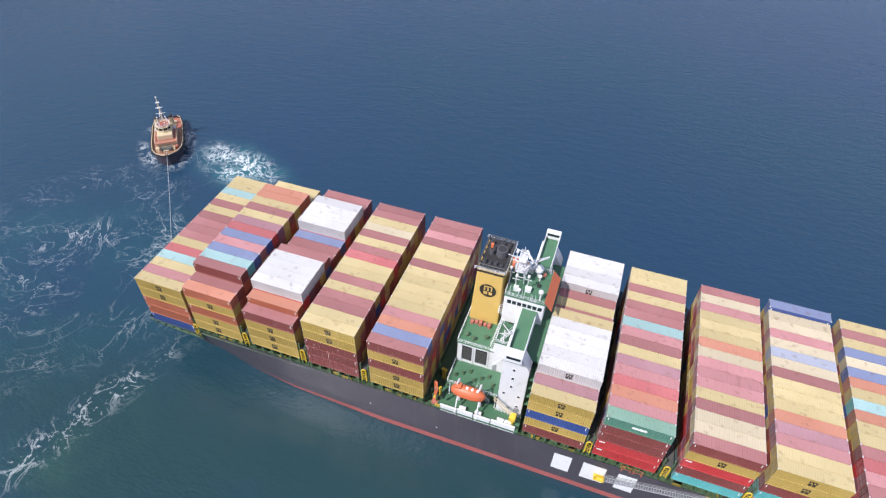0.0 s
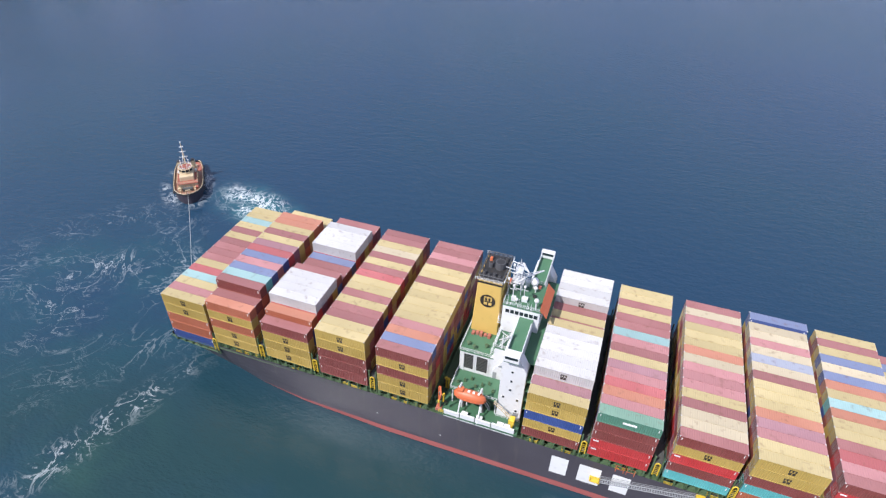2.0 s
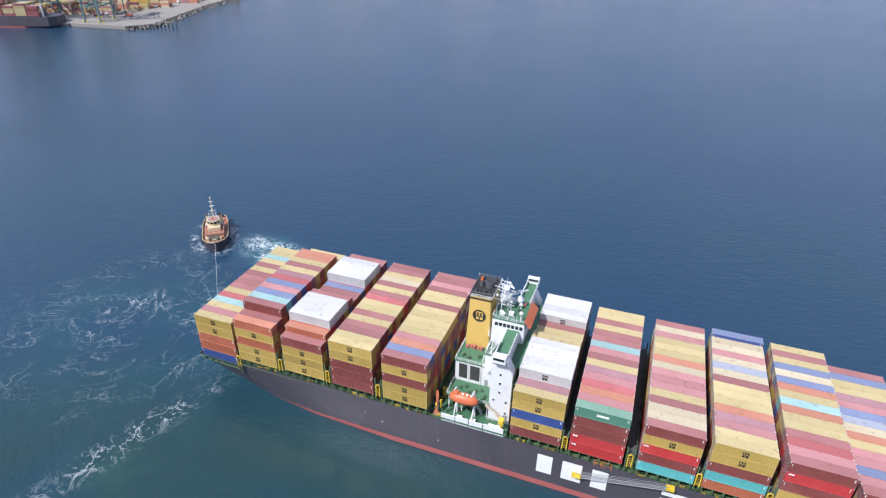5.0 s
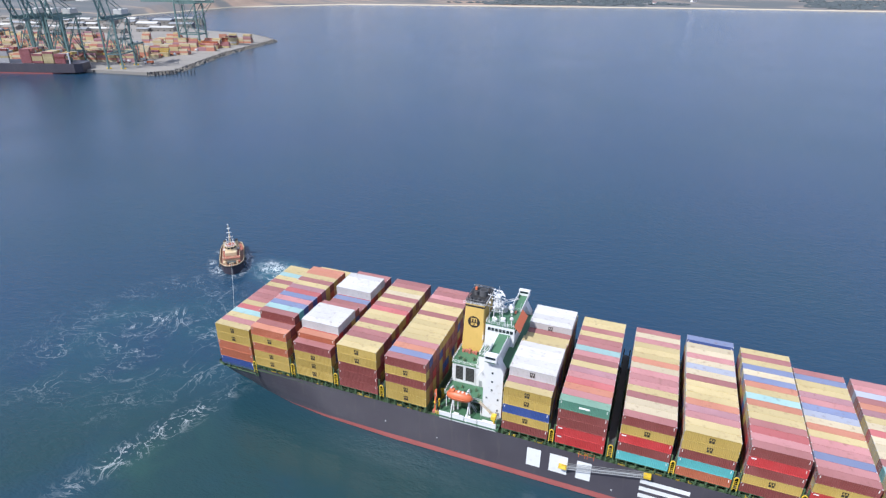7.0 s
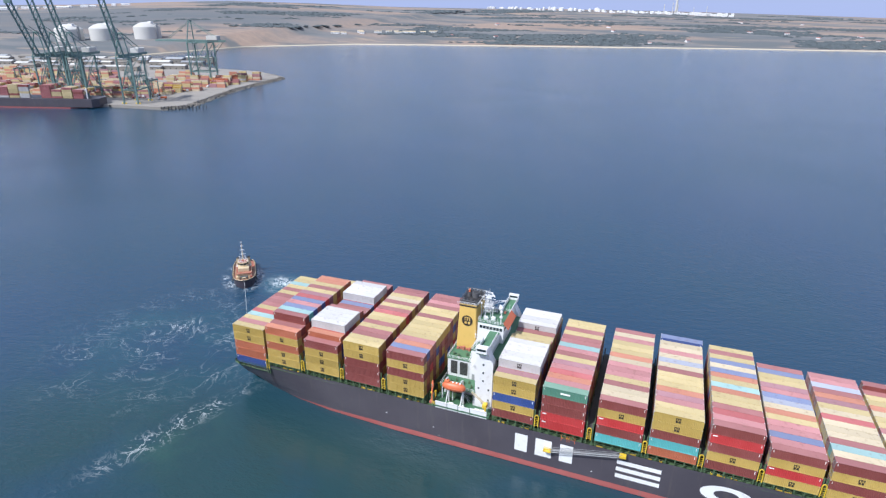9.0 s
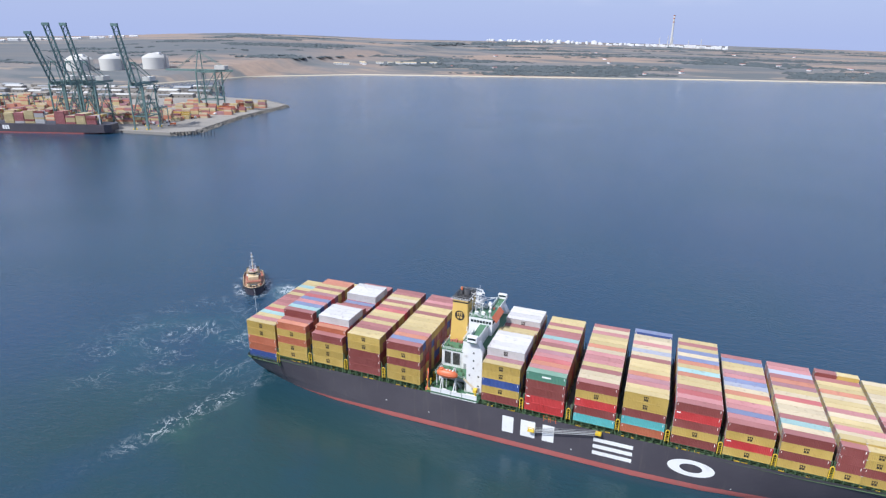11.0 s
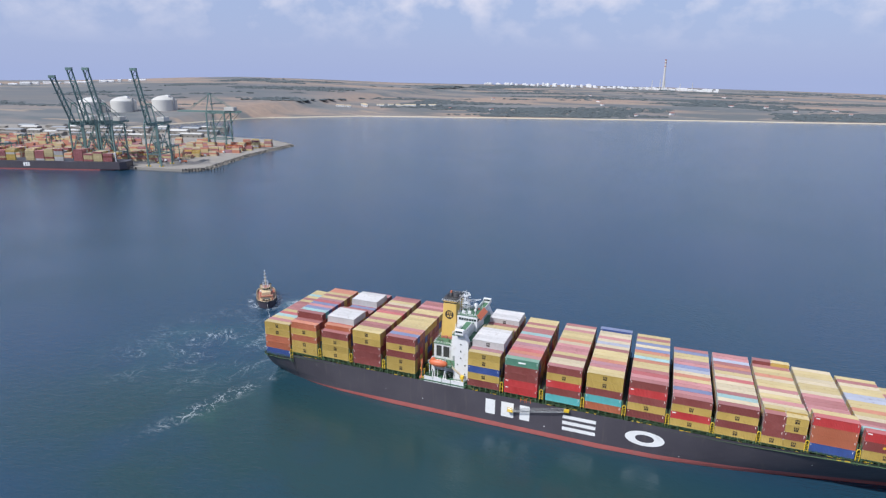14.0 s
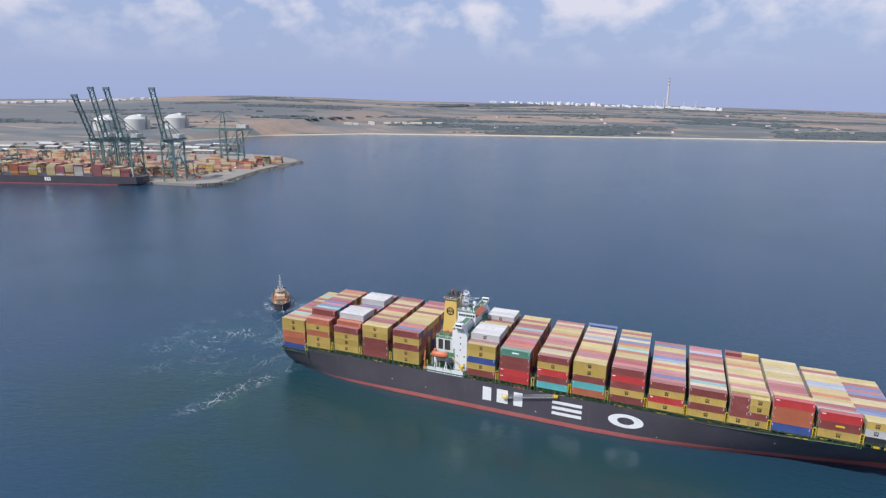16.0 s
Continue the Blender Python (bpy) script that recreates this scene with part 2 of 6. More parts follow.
    # ripples on three scales, in patches of calmer and rougher water
    h = calc("ADD", calc("MULTIPLY", noise_fac(n, l, 0.9, 0.2, 0.8, 5.0, stretch=(1.0, 1.9, 1)), 0.55),
             calc("MULTIPLY", noise_fac(n, l, 0.16, 0.2, 0.8, 3.0, stretch=(1.0, 2.2, 1)), 0.8))
    h = calc("ADD", calc("MULTIPLY", h, 0.7), calc("MULTIPLY", noise_fac(n, l, 0.36, 0.25, 0.75, 2.0, stretch=(1.0, 2.0, 1)), 0.30))
    h = calc("MULTIPLY", h, calc("ADD", noise_fac(n, l, 0.012, 0.35, 0.65, 3.0, top=0.3), 0.7))
    # smooth, oily calm close along the ship's side
    calm = calc("MULTIPLY", near(105, -42, 0.45, 1.1, 150, 46, -4), noise_fac(n, l, 0.03, 0.30, 0.55, 3.0, top=0.74))
    h = calc("MULTIPLY", h, calc("SUBTRACT", 1.0, calm))
    bump = n.new("ShaderNodeBump")
    bump.inputs["Strength"].default_value = 0.60
    bump.inputs["Distance"].default_value = 0.55
    l.new(h, bump.inputs["Height"])
    l.new(bump.outputs[0], b.inputs["Normal"])
    return m


M_SEA = water_material()


def land_material():
    m, n, l, b = nodes_of("coastal_land")
    # tan fields and blue-grey ground, the distance haze put into these colours
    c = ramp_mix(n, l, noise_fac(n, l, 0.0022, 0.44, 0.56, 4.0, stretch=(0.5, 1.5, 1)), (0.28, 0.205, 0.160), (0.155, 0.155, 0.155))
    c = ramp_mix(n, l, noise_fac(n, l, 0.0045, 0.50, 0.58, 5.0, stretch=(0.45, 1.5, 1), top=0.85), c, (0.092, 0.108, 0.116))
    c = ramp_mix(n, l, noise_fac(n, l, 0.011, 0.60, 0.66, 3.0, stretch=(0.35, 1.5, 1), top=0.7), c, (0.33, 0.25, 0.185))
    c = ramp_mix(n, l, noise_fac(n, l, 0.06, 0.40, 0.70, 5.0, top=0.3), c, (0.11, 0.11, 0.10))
    tcw = n.new("ShaderNodeTexCoord")
    mpw = n.new("ShaderNodeMapping")
    mpw.vector_type = "TEXTURE"
    mpw.inputs["Location"].default_value = (-2150, 1750, 0)
    mpw.inputs["Rotation"].default_value = (0, 0, radians(35))
    mpw.inputs["Scale"].default_value = (1250, 700, 400)
    l.new(tcw.outputs["Object"], mpw.inputs["Vector"])
    lnw = n.new("ShaderNodeVectorMath")
    lnw.operation = "LENGTH"
    l.new(mpw.outputs[0], lnw.inputs[0])
    mrw = n.new("ShaderNodeMapRange")
    mrw.inputs["From Min"].default_value, mrw.inputs["From Max"].default_value = 0.75, 1.05
    mrw.inputs["To Min"].default_value, mrw.inputs["To Max"].default_value = 0.8, 0.0
    l.new(lnw.outputs["Value"], mrw.inputs["Value"])
    c = ramp_mix(n, l, mrw.outputs[0], c, (0.105, 0.115, 0.122))      # scrub-covered western hill, its haze put into the colour
    geo = n.new("ShaderNodeNewGeometry")
    sep = n.new("ShaderNodeSeparateXYZ")
    l.new(geo.outputs["Position"], sep.inputs[0])
    mr = n.new("ShaderNodeMapRange")
    mr.inputs["From Min"].default_value, mr.inputs["From Max"].default_value = 1.7, 2.7
    mr.inputs["To Min"].default_value, mr.inputs["To Max"].default_value = 1.0, 0.0
    l.new(sep.outputs["Z"], mr.inputs["Value"])
    c = ramp_mix(n, l, mr.outputs[0], c, (0.50, 0.43, 0.33))
    l.new(c, b.inputs["Base Color"])
    b.inputs["Roughness"].default_value = 0.95
    return m


M_LAND = land_material()


# ---- mesh helpers ----
def box(bm, x0, x1, y0, y1, z0, z1, bevel=0.0, mi=0):
    vs = [bm.verts.new(p) for p in ((x0, y0, z0), (x1, y0, z0), (x1, y1, z0), (x0, y1, z0),
                                    (x0, y0, z1), (x1, y0, z1), (x1, y1, z1), (x0, y1, z1))]
    fs = [bm.faces.new([vs[i] for i in q]) for q in
          ((3, 2, 1, 0), (4, 5, 6, 7), (0, 1, 5, 4), (1, 2, 6, 5), (2, 3, 7, 6), (3, 0, 4, 7))]
    for f in fs:
        f.material_index = mi
    if bevel:
        es = list({e for f in fs for e in f.edges})
        bmesh.ops.bevel(bm, geom=es, offset=bevel, segments=2, affect="EDGES", profile=0.5)


def prism(bm, pts, z0, z1, mi=0):
    """A slab over a polygon of (x, y) given anticlockwise; z1 may be a list."""
    lo = [bm.verts.new((x, y, z0)) for x, y in pts]
    hi = [bm.verts.new((x, y, z1)) for x, y in pts]
    k = len(pts)
    fs = [bm.faces.new(lo[::-1]), bm.faces.new(hi)]
    fs += [bm.faces.new((lo[i], lo[(i + 1) % k], hi[(i + 1) % k], hi[i])) for i in range(k)]
    for f in fs:
        f.material_index = mi


def tube(bm, p, q, r=0.05, sides=6, r2=None, mi=0):
    p, q = Vector(p), Vector(q)
    d = (q - p)
    if d.length < 1e-6:
        return
    rot = d.to_track_quat("Z", "Y").to_matrix()
    a, c = [], []
    for i in range(sides):
        th = 2 * math.pi * (i + 0.5) / sides
        v = rot @ Vector((math.cos(th), math.sin(th), 0))
        a.append(bm.verts.new(p + v * r))
        c.append(bm.verts.new(q + v * (r if r2 is None else r2)))
    fs = [bm.faces.new(a[::-1]), bm.faces.new(c)]
    fs += [bm.faces.new((a[i], a[(i + 1) % sides], c[(i + 1) % sides], c[i])) for i in range(sides)]
    for f in fs:
        f.material_index = mi


def path_tube(bm, pts, r=0.05, sides=6):
    for a, c in zip(pts, pts[1:]):
        tube(bm, a, c, r, sides)


def ball(bm, at, r, seg=10, squash=1.0):
    bmesh.ops.create_uvsphere(bm, u_segments=seg, v_segments=max(5, seg // 2), radius=r,
                              matrix=Matrix.Translation(at) @ Matrix.Diagonal((1, 1, squash, 1)))


def mesh_from(bm, name, mats):
    bmesh.ops.recalc_face_normals(bm, faces=bm.faces)
    me = bpy.data.meshes.new(name)
    bm.to_mesh(me)
    bm.free()
    for mm in (mats if isinstance(mats, (list, tuple)) else [mats]):
        me.materials.append(mm)
    return me


def part(name, bm, mats, parent=None, label="", smooth=False):
    me = mesh_from(bm, name, mats)
    if smooth:
        for p in me.polygons:
            p.use_smooth = True
    ob = new(name, me)
    if parent is not None:
        ob.parent = parent
    if label:
        ob["label"] = label
    return ob


def sheet(name, parent, mat, label, fn):
    """One part out of a function that fills a bmesh."""
    bm = bmesh.new()
    fn(bm)
    return part(name, bm, mat, parent, label)


def thing(name, label, category, group="", kind="", at=(0, 0, 0), turn=0.0):
    e = new(name)
    e.matrix_basis = pose(*at, 0, 0, turn)
    return tagged(e, label, category, group, kind)


def interp(x, table):
    xs = [r[0] for r in table]
    return [float(np.interp(x, xs, [r[k] for r in table])) for k in range(1, len(table[0]))]


# ---- sea ----
bm = bmesh.new()
R = 4900
ring = [bm.verts.new((R * math.cos(a), 600 + R * math.sin(a), 0)) for a in np.linspace(0, 2 * math.pi, 64, endpoint=False)]
bm.faces.new(ring)
sea = tagged(part("water", bm, M_SEA), "dark blue-green sea with ripples and lacy foam", "sea", kind="structure")

# ---- land across the bay: one rolling sheet behind the coast line ----

def coast_y(x):
    return float(np.interp(x, [-5000, -3000, -1700, -1100, -1060, -831, -600, -372, 239, 554, 900, 2000, 5000],
                           [-700, 200, 700, 900, 1325, 1570, 1650, 1719, 1917, 1985, 2080, 2250, 2600]))


def land_z(x, inland):
    base = 1.0 + min(inland, 14) * 0.16 + max(0, min(inland - 14, 120)) * 0.05
    far = max(0.0, inland - 100)
    bearing = math.degrees(math.atan2(x - 160, coast_y(x) + inland + 230))
    ridge = float(np.interp(bearing, [-75, -58, -50, -44, -39, -33, -25, -12, -1, 8, 15, 30],
                            [70, 74, 86, 108, 118, 108, 88, 80, 70, 52, 36, 26]))
    roll = noise.fractal(Vector((x * 0.0011, inland * 0.0013, 3.1)), 1.0, 2.1, 4)
    return base + (ridge - 9) * (min(1.0, far / 2600) ** 0.8) + roll * 7 * min(1, far / 500) * max(0.25, 1 - far / 2600)


bm = bmesh.new()
cols = []
for x in np.linspace(-4600, 4200, 190):
    y0 = coast_y(x)
    cols.append([bm.verts.new((x, y0 + d, -1.5 if d == 0 else land_z(x, d))) for d in
                 (0, 6, 14, 22, 40, 70, 120, 180, 250, 330, 420, 520, 640, 780, 940, 1120, 1320, 1550, 1800, 2080, 2400, 2750, 3150)])
for a, c in zip(cols, cols[1:]):
    for i in range(len(a) - 1):
        bm.faces.new((a[i], c[i], c[i + 1], a[i + 1]))
land = tagged(part("ground", bm, M_LAND, smooth=True), "brown and blue-grey coastal land in haze-tinted colours, with a pale beach", "land", kind="structure")

# ---- the ship's hull ----
#        x     deck    water  top   (half breadths and height of the sheer)
HULL = [(-1.6, 19.4, 10.4, 11.2), (0, 19.9, 11.2, 11.2), (8, 20.4, 14.0, 11.3), (13, 20.5, 15.4, 11.4), (14, 20.5, 15.6, 13.2), (23, 20.5, 17.6, 13.2),
        (36, 20.5, 19.3, 13.2), (60, 20.5, 20.4, 13.2), (140, 20.5, 20.5, 13.2), (160, 20.5, 19.4, 13.4), (185, 20.5, 15.8, 13.6),
        (205, 20.5, 11.4, 14.4), (228, 20.4, 6.4, 15.4), (240, 17.5, 4.4, 16.4), (252, 11.5, 2.4, 17.4), (262, 4.0, 0.7, 18.4), (266, 0.4, 0.1, 18.8)]


def half_at(x, z):
    dk, wlh, top = interp(x, HULL)
    if z <= 0:
        return wlh * (1 + z * 0.03)
    u = min(1.0, z / top)
    return wlh + (dk - wlh) * u ** float(np.interp(x, [100, 170, 210, 250], [0.75, 0.68, 0.78, 1.0]))


ship = thing("container_ship", "long black-hulled container ship with a red waterline band, under way", "ship")
XS = sorted(set([r[0] for r in HULL] + list(np.arange(0, 266, 4.0))))


def boot_z(x):
    """Top of the red band: it sinks below the water towards the overhanging stern."""
    return float(np.interp(x, [-5, 14, 34, 62, 170, 205, 240], [0.05, 0.15, 1.1, 2.0, 2.0, 2.7, 3.4]))



def hull_skin(bm, levels):
    for side in (-1, 1):
        cols = []
        for x in XS:
            top = interp(x, HULL)[2]
            zs = levels(top, boot_z(x))
            cols.append([bm.verts.new((x, YC + side * half_at(x, z), z)) for z in zs])
        for a, c in zip(cols, cols[1:]):
            for i in range(len(a) - 1):
                bm.faces.new((a[i], c[i], c[i + 1], a[i + 1]))
        if side == -1:
            first = cols[0]
        else:
            for i in range(len(first) - 1):
                bm.faces.new((first[i], first[i + 1], cols[0][i + 1], cols[0][i]))


sheet("hull", ship, M_HULL, "black painted steel hull", lambda bm: hull_skin(bm, lambda t, b: [b, 4, 6, 8, 10 if t > 10.5 else t - .4, t]))
sheet("boot_top", ship, M_BOOT, "weathered red band along the waterline", lambda bm: hull_skin(bm, lambda t, b: [-2.5, -1, b * .1, b * .6, b]))


def deck_skin(bm):
    cols = []
    for x in XS:
        dk, _, top = interp(x, HULL)
        cols.append((bm.verts.new((x, YC - dk + 0.02, top - 1.0)), bm.verts.new((x, YC + dk - 0.02, top - 1.0))))
    for a, c in zip(cols, cols[1:]):
        bm.faces.new((a[0], c[0], c[1], a[1]))


sheet("deck", ship, M_FRAME, "green weathered steel deck", deck_skin)


# white marks along the hull: plain geometric shapes
def hull_mark(name, polys, x0, z0, w, h, parent=None):
    """Flat plates of given outline, w by h, set 3 cm proud of the side."""
    bm = bmesh.new()
    for poly in polys:
        vs = []
        for u, v in poly:
            x, z = x0 + u * w, z0 + v * h
            vs.append(bm.verts.new((x, YC - half_at(x, z) - 0.035, z)))
        bm.faces.new(vs)
    return part(name, bm, M_MARK, parent or ship, "large white painted mark on the black hull")


def arc_quads(cx, cy, rx, ry, tx, ty, a0, a1, k=18):
    out = []
    for i in range(k):
        t0, t1 = radians(a0 + (a1 - a0) * i / k), radians(a0 + (a1 - a0) * (i + 1) / k)
        out.append([(cx + rx * math.cos(t0), cy + ry * math.sin(t0)), (cx + rx * math.cos(t1), cy + ry * math.sin(t1)),
                    (cx + (rx - tx) * math.cos(t1), cy + (ry - ty) * math.sin(t1)), (cx + (rx - tx) * math.cos(t0), cy + (ry - ty) * math.sin(t0))])
    return out


M_MARK = painted("white_hull_mark", (0.78, 0.78, 0.77), 0.5, (0.45, 0.42, 0.40), 0.35, 0.2)
hull_mark("hull_mark", [[(0, 0), (0.22, 0), (0.22, 1), (0, 1)], [(0.36, 0), (0.64, 0), (0.64, 1), (0.36, 1)], [(0.78, 0), (1, 0), (1, 1), (0.78, 1)]], 98.8, 5.0, 16.8, 6.0)
hull_mark("hull_mark", [[(0.03, z), (0.97, z), (0.97, z + 0.22), (0.03, z + 0.22)] for z in (0.0, 0.39, 0.78)], 127.2, 4.6, 12.4, 6.0)
hull_mark("hull_mark", arc_quads(0.5, 0.5, 0.5, 0.5, 0.26, 0.24, 0, 360, 30), 149.2, 4.6, 13.0, 5.8)

# ---- boxes ----
BASE = {"A1": 11.5, "A2": 14.4, "A3": 15.0, "A4": 15.0, "A5": 15.0, "F1": 15.0, "F2": 15.0, "F3": 15.0, "F4": 15.0, "F5": 15.0,
        "F6": 14.9, "F7": 14.9, "F8": 15.0, "F9": 15.2, "F10": 16.0, "F11": 16.4}
START = {"A1": 0.5, "A2": 13.7, "A3": 28.4, "A4": 42.9, "A5": 57.75, "F1": 91.4, "F2": 105.6, "F3": 120.9, "F4": 134.8, "F5": 149.0,
         "F6": 162.9, "F7": 176.6, "F8": 190.2, "F9": 203.5, "F10": 217.4, "F11": 230.8}
# top colour of the sixteen rows from the near side, tiers in each, tier height
STACKS = {
    "A1": ("ypytRymmmmymytyy", [5] * 16, 2.95),
    "A2": ("ommtbpbRnymyooyy", [5] * 2 + [6] * 12 + [5] * 2, 2.76),
    "A3": ("mowwwwmmmbwwwwmm", [4, 4.6] + [5.6] * 4 + [5.4] + [4.7] * 3 + [5.7] * 4 + [5, 5], 2.88),
    "A4": ("yymmymyyRmymcymm", [5] * 16, 2.87),
    "A5": ("mbopyyyyymyympmm", [5] * 16, 2.87),
    "F1": ("ynwwwwwymymwwwwy", [5] * 2 + [6] * 6 + [5.3] * 3 + [6] * 4 + [5], 2.75),
    "F2": ("gpoRpnymptmmymyy", [5] * 16, 2.78),
    "F3": ("nccmypppcoyyypcm", [5] * 16, 2.76),
    "F4": ("yypnoyyymcscpccb", [5] * 15 + [5.3], 2.76),
    "F5": ("ppRmyyotyobcbymy", [5] * 16, 2.76),
    "F6": ("mpbppyocsbpnyybm", [4] * 16, 2.68),
    "F7": ("nctmcccRcynomspp", [4] * 16, 2.72),
    "F8": ("mycpyycpyycoyymm", [4, 4.2, 4, 4] + [3.7] * 11 + [4.2], 2.66),
    "F9": ("yyyppmmpcyyccyyc", [4.4] * 2 + [3.5] * 14, 2.76),
    "F10": ("ptpmcyoyyssyycmy", [3.4, 3.1] + [2.9] * 14, 2.75),
    "F11": ("yycmbbmycmbpbmyy", [3, 3] + [2.1] * 14, 2.70),
}
# near faces, from the top tier down
SIDES = {"A1": "yyoob", "A2": "oyoyy", "A3": "myyy", "A4": "yymmm", "A5": "mymyy", "F1": "yybym", "F2": "gmmRR", "F3": "myRmt", "F4": "yymto",
         "F5": "mRmym", "F6": "myRy", "F7": "mymy", "F8": "mmmy", "F9": "Roob", "F10": "Rmy", "F11": "ywk"}
M_CASTING = painted("worn_casting", (0.52, 0.50, 0.48), 0.5, amount=0.3)
LEN, WID = 12.19, 2.49


def corrugated(length, height, key):
    """A steel box on its base at z = 0, from x = 0, y = 0: one folded shell with posts, rails and sunk ends."""
    bm = bmesh.new()
    n_rib = int((length - 0.5) / 0.42)
    step = (length - 0.5) / n_rib
    prof = [(0.0, -0.02), (0.25, -0.02)]
    for i in range(n_rib):
        x = 0.25 + i * step
        prof += [(x + 0.01, 0.0), (x + step * 0.28, 0.0), (x + step * 0.45, 0.085), (x + step * 0.83, 0.085)]
    prof += [(length - 0.25, -0.02), (length, -0.02)]
    cols = []
    for x, d in prof:
        w, t = 0.02 + d, height - 0.01 - (0 if d < 0 else 0.03 + d * 0.4)
        half = [(0, 0.0), (0, 0.16), (w, 0.165), (w, height - 0.125), (0, height - 0.12), (0, height - 0.01), (0.09, height - 0.01), (0.1, t)]
        cols.append([bm.verts.new((x, y, z)) for y, z in half] + [bm.verts.new((x, WID - y, z)) for y, z in half[::-1]])
    k = len(cols[0])
    for a, c in zip(cols, cols[1:]):
        for i in range(k):
            j = (i + 1) % k
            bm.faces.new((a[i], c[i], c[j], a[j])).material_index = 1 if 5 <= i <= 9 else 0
    ends = [bm.faces.new(cols[0]), bm.faces.new(cols[-1][::-1])]
    bmesh.ops.recalc_face_normals(bm, faces=bm.faces)
    bmesh.ops.inset_individual(bm, faces=ends, thickness=0.11, depth=-0.05, use_even_offset=False)
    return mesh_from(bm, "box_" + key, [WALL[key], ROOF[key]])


def door_mesh(height, key, side):
    bm = bmesh.new()
    y0 = 0.12 if side == 0 else WID / 2 + 0.01
    y1 = WID / 2 - 0.01 if side == 0 else WID - 0.12
    box(bm, 0.05, 0.10, y0, y1, 0.16, height - 0.13)
    for k in range(3):
        z = 0.25 + k * (height - 0.5) / 3
        box(bm, 0.03, 0.05, y0 + 0.08, y1 - 0.08, z, z + (height - 0.5) / 3 - 0.12)
    return mesh_from(bm, "door_leaf", [WALL[key]])


def rod_mesh(height, side, f):
    bm = bmesh.new()
    y0 = 0.12 if side == 0 else WID / 2 + 0.01
    y1 = WID / 2 - 0.01 if side == 0 else WID - 0.12
    y = y0 + (y1 - y0) * f
    tube(bm, (0.015, y, 0.1), (0.015, y, height - 0.1), 0.03, 5)
    box(bm, -0.01, 0.03, y - 0.05, y + 0.3, 1.0, 1.06)
    return mesh_from(bm, "locking_rod", [M_GREY])


M_INK = painted("dark_print", (0.035, 0.028, 0.022), 0.5, amount=0.1)
M_PALE = painted("pale_print", (0.80, 0.79, 0.76), 0.5, amount=0.1)


def emblem_mesh(height, length):
    """A plain dark emblem in the middle of the near wall."""
    bm = bmesh.new()
    c, y, z = length / 2, -0.012, height / 2
    box(bm, c - 0.66, c + 0.66, y, y + 0.03, z + 0.52, z + 0.70)
    for k in (-0.66, -0.12, 0.42):
        box(bm, c + k, c + k + 0.24, y, y + 0.03, z + 0.08, z + 0.52)
    for k in (-0.60, 0.08):
        box(bm, c + k, c + k + 0.52, y, y + 0.03, z - 0.70, z - 0.06)
    return mesh_from(bm, "emblem", [M_INK])


def marks_mesh(height, length, wide, end):
    bm = bmesh.new()
    y = -0.012
    if end:
        box(bm, length - 0.62, length - 0.46, y, y + 0.03, height - 1.2, height - 0.4)
    elif wide:
        box(bm, 0.45, 1.55, y, y + 0.03, height - 0.75, height - 0.40)
    else:
        box(bm, 0.42, 0.56, y, y + 0.03, height - 1.0, height - 0.38)
    return mesh_from(bm, "marking", [M_PALE])


def casting_mesh():
    bm = bmesh.new()
    box(bm, 0, 0.21, 0, 0.18, 0, 0.2)
    return mesh_from(bm, "casting", [M_CASTING])


CACHE = {}


def cached(key, fn, *args):
    if key not in CACHE:
        CACHE[key] = fn(*args)
    return CACHE[key]


def shipping_container(key, x, y, z, height, length=LEN, near=False, where="stacked on the ship's deck"):
    size = "twenty-foot" if length < 8 else "forty-foot"
    e = new("shipping_container", cached((key, round(height, 2), length), corrugated, length, height, key))
    e.location = (x, y, z)
    tagged(e, f"{TONES[key][2]} {size} corrugated steel container {where}", "shipping container", "deck cargo containers")
    for side in (0, 1):
        d = new("door", cached(("d", key, round(height, 2), side), door_mesh, height, key, side))
        d.parent = e
        for f in (0.28, 0.72):
            r = new("locking_rod", cached(("r", round(height, 2), side, f), rod_mesh, height, side, f))
            r.parent = d
    for cx in (-0.012, length - 0.20):
        for cy in (-0.012, WID - 0.17):
            c = new("corner_casting", cached("casting", casting_mesh))
            c.parent = e
            c.location = (cx, cy, height - 0.19)
    if near and (key == "y" or key == "w" and x > 80):
        p = new("emblem", cached(("e", round(height, 2), length), emblem_mesh, height, length))
        p.parent = e
        p["label"] = "plain dark square emblem"
    elif near and key not in "yckw":
        wide = key == "R"
        for end in (0, 1):
            p = new("marking", cached(("m", round(height, 2), length, wide, end), marks_mesh, height, length, wide, end))
            p.parent = e
            p["label"] = "small white print"
    if near and key == "g" or near and key == "m" and 216 < x < 219:
        bar = sheet("print_bar", e, M_PALE if key == "g" else M_YELLOW, "plain pale bar of print", lambda bm: box(bm, length * .4, length * .62, -.012, .02, height * .45, height * .65))
    return e


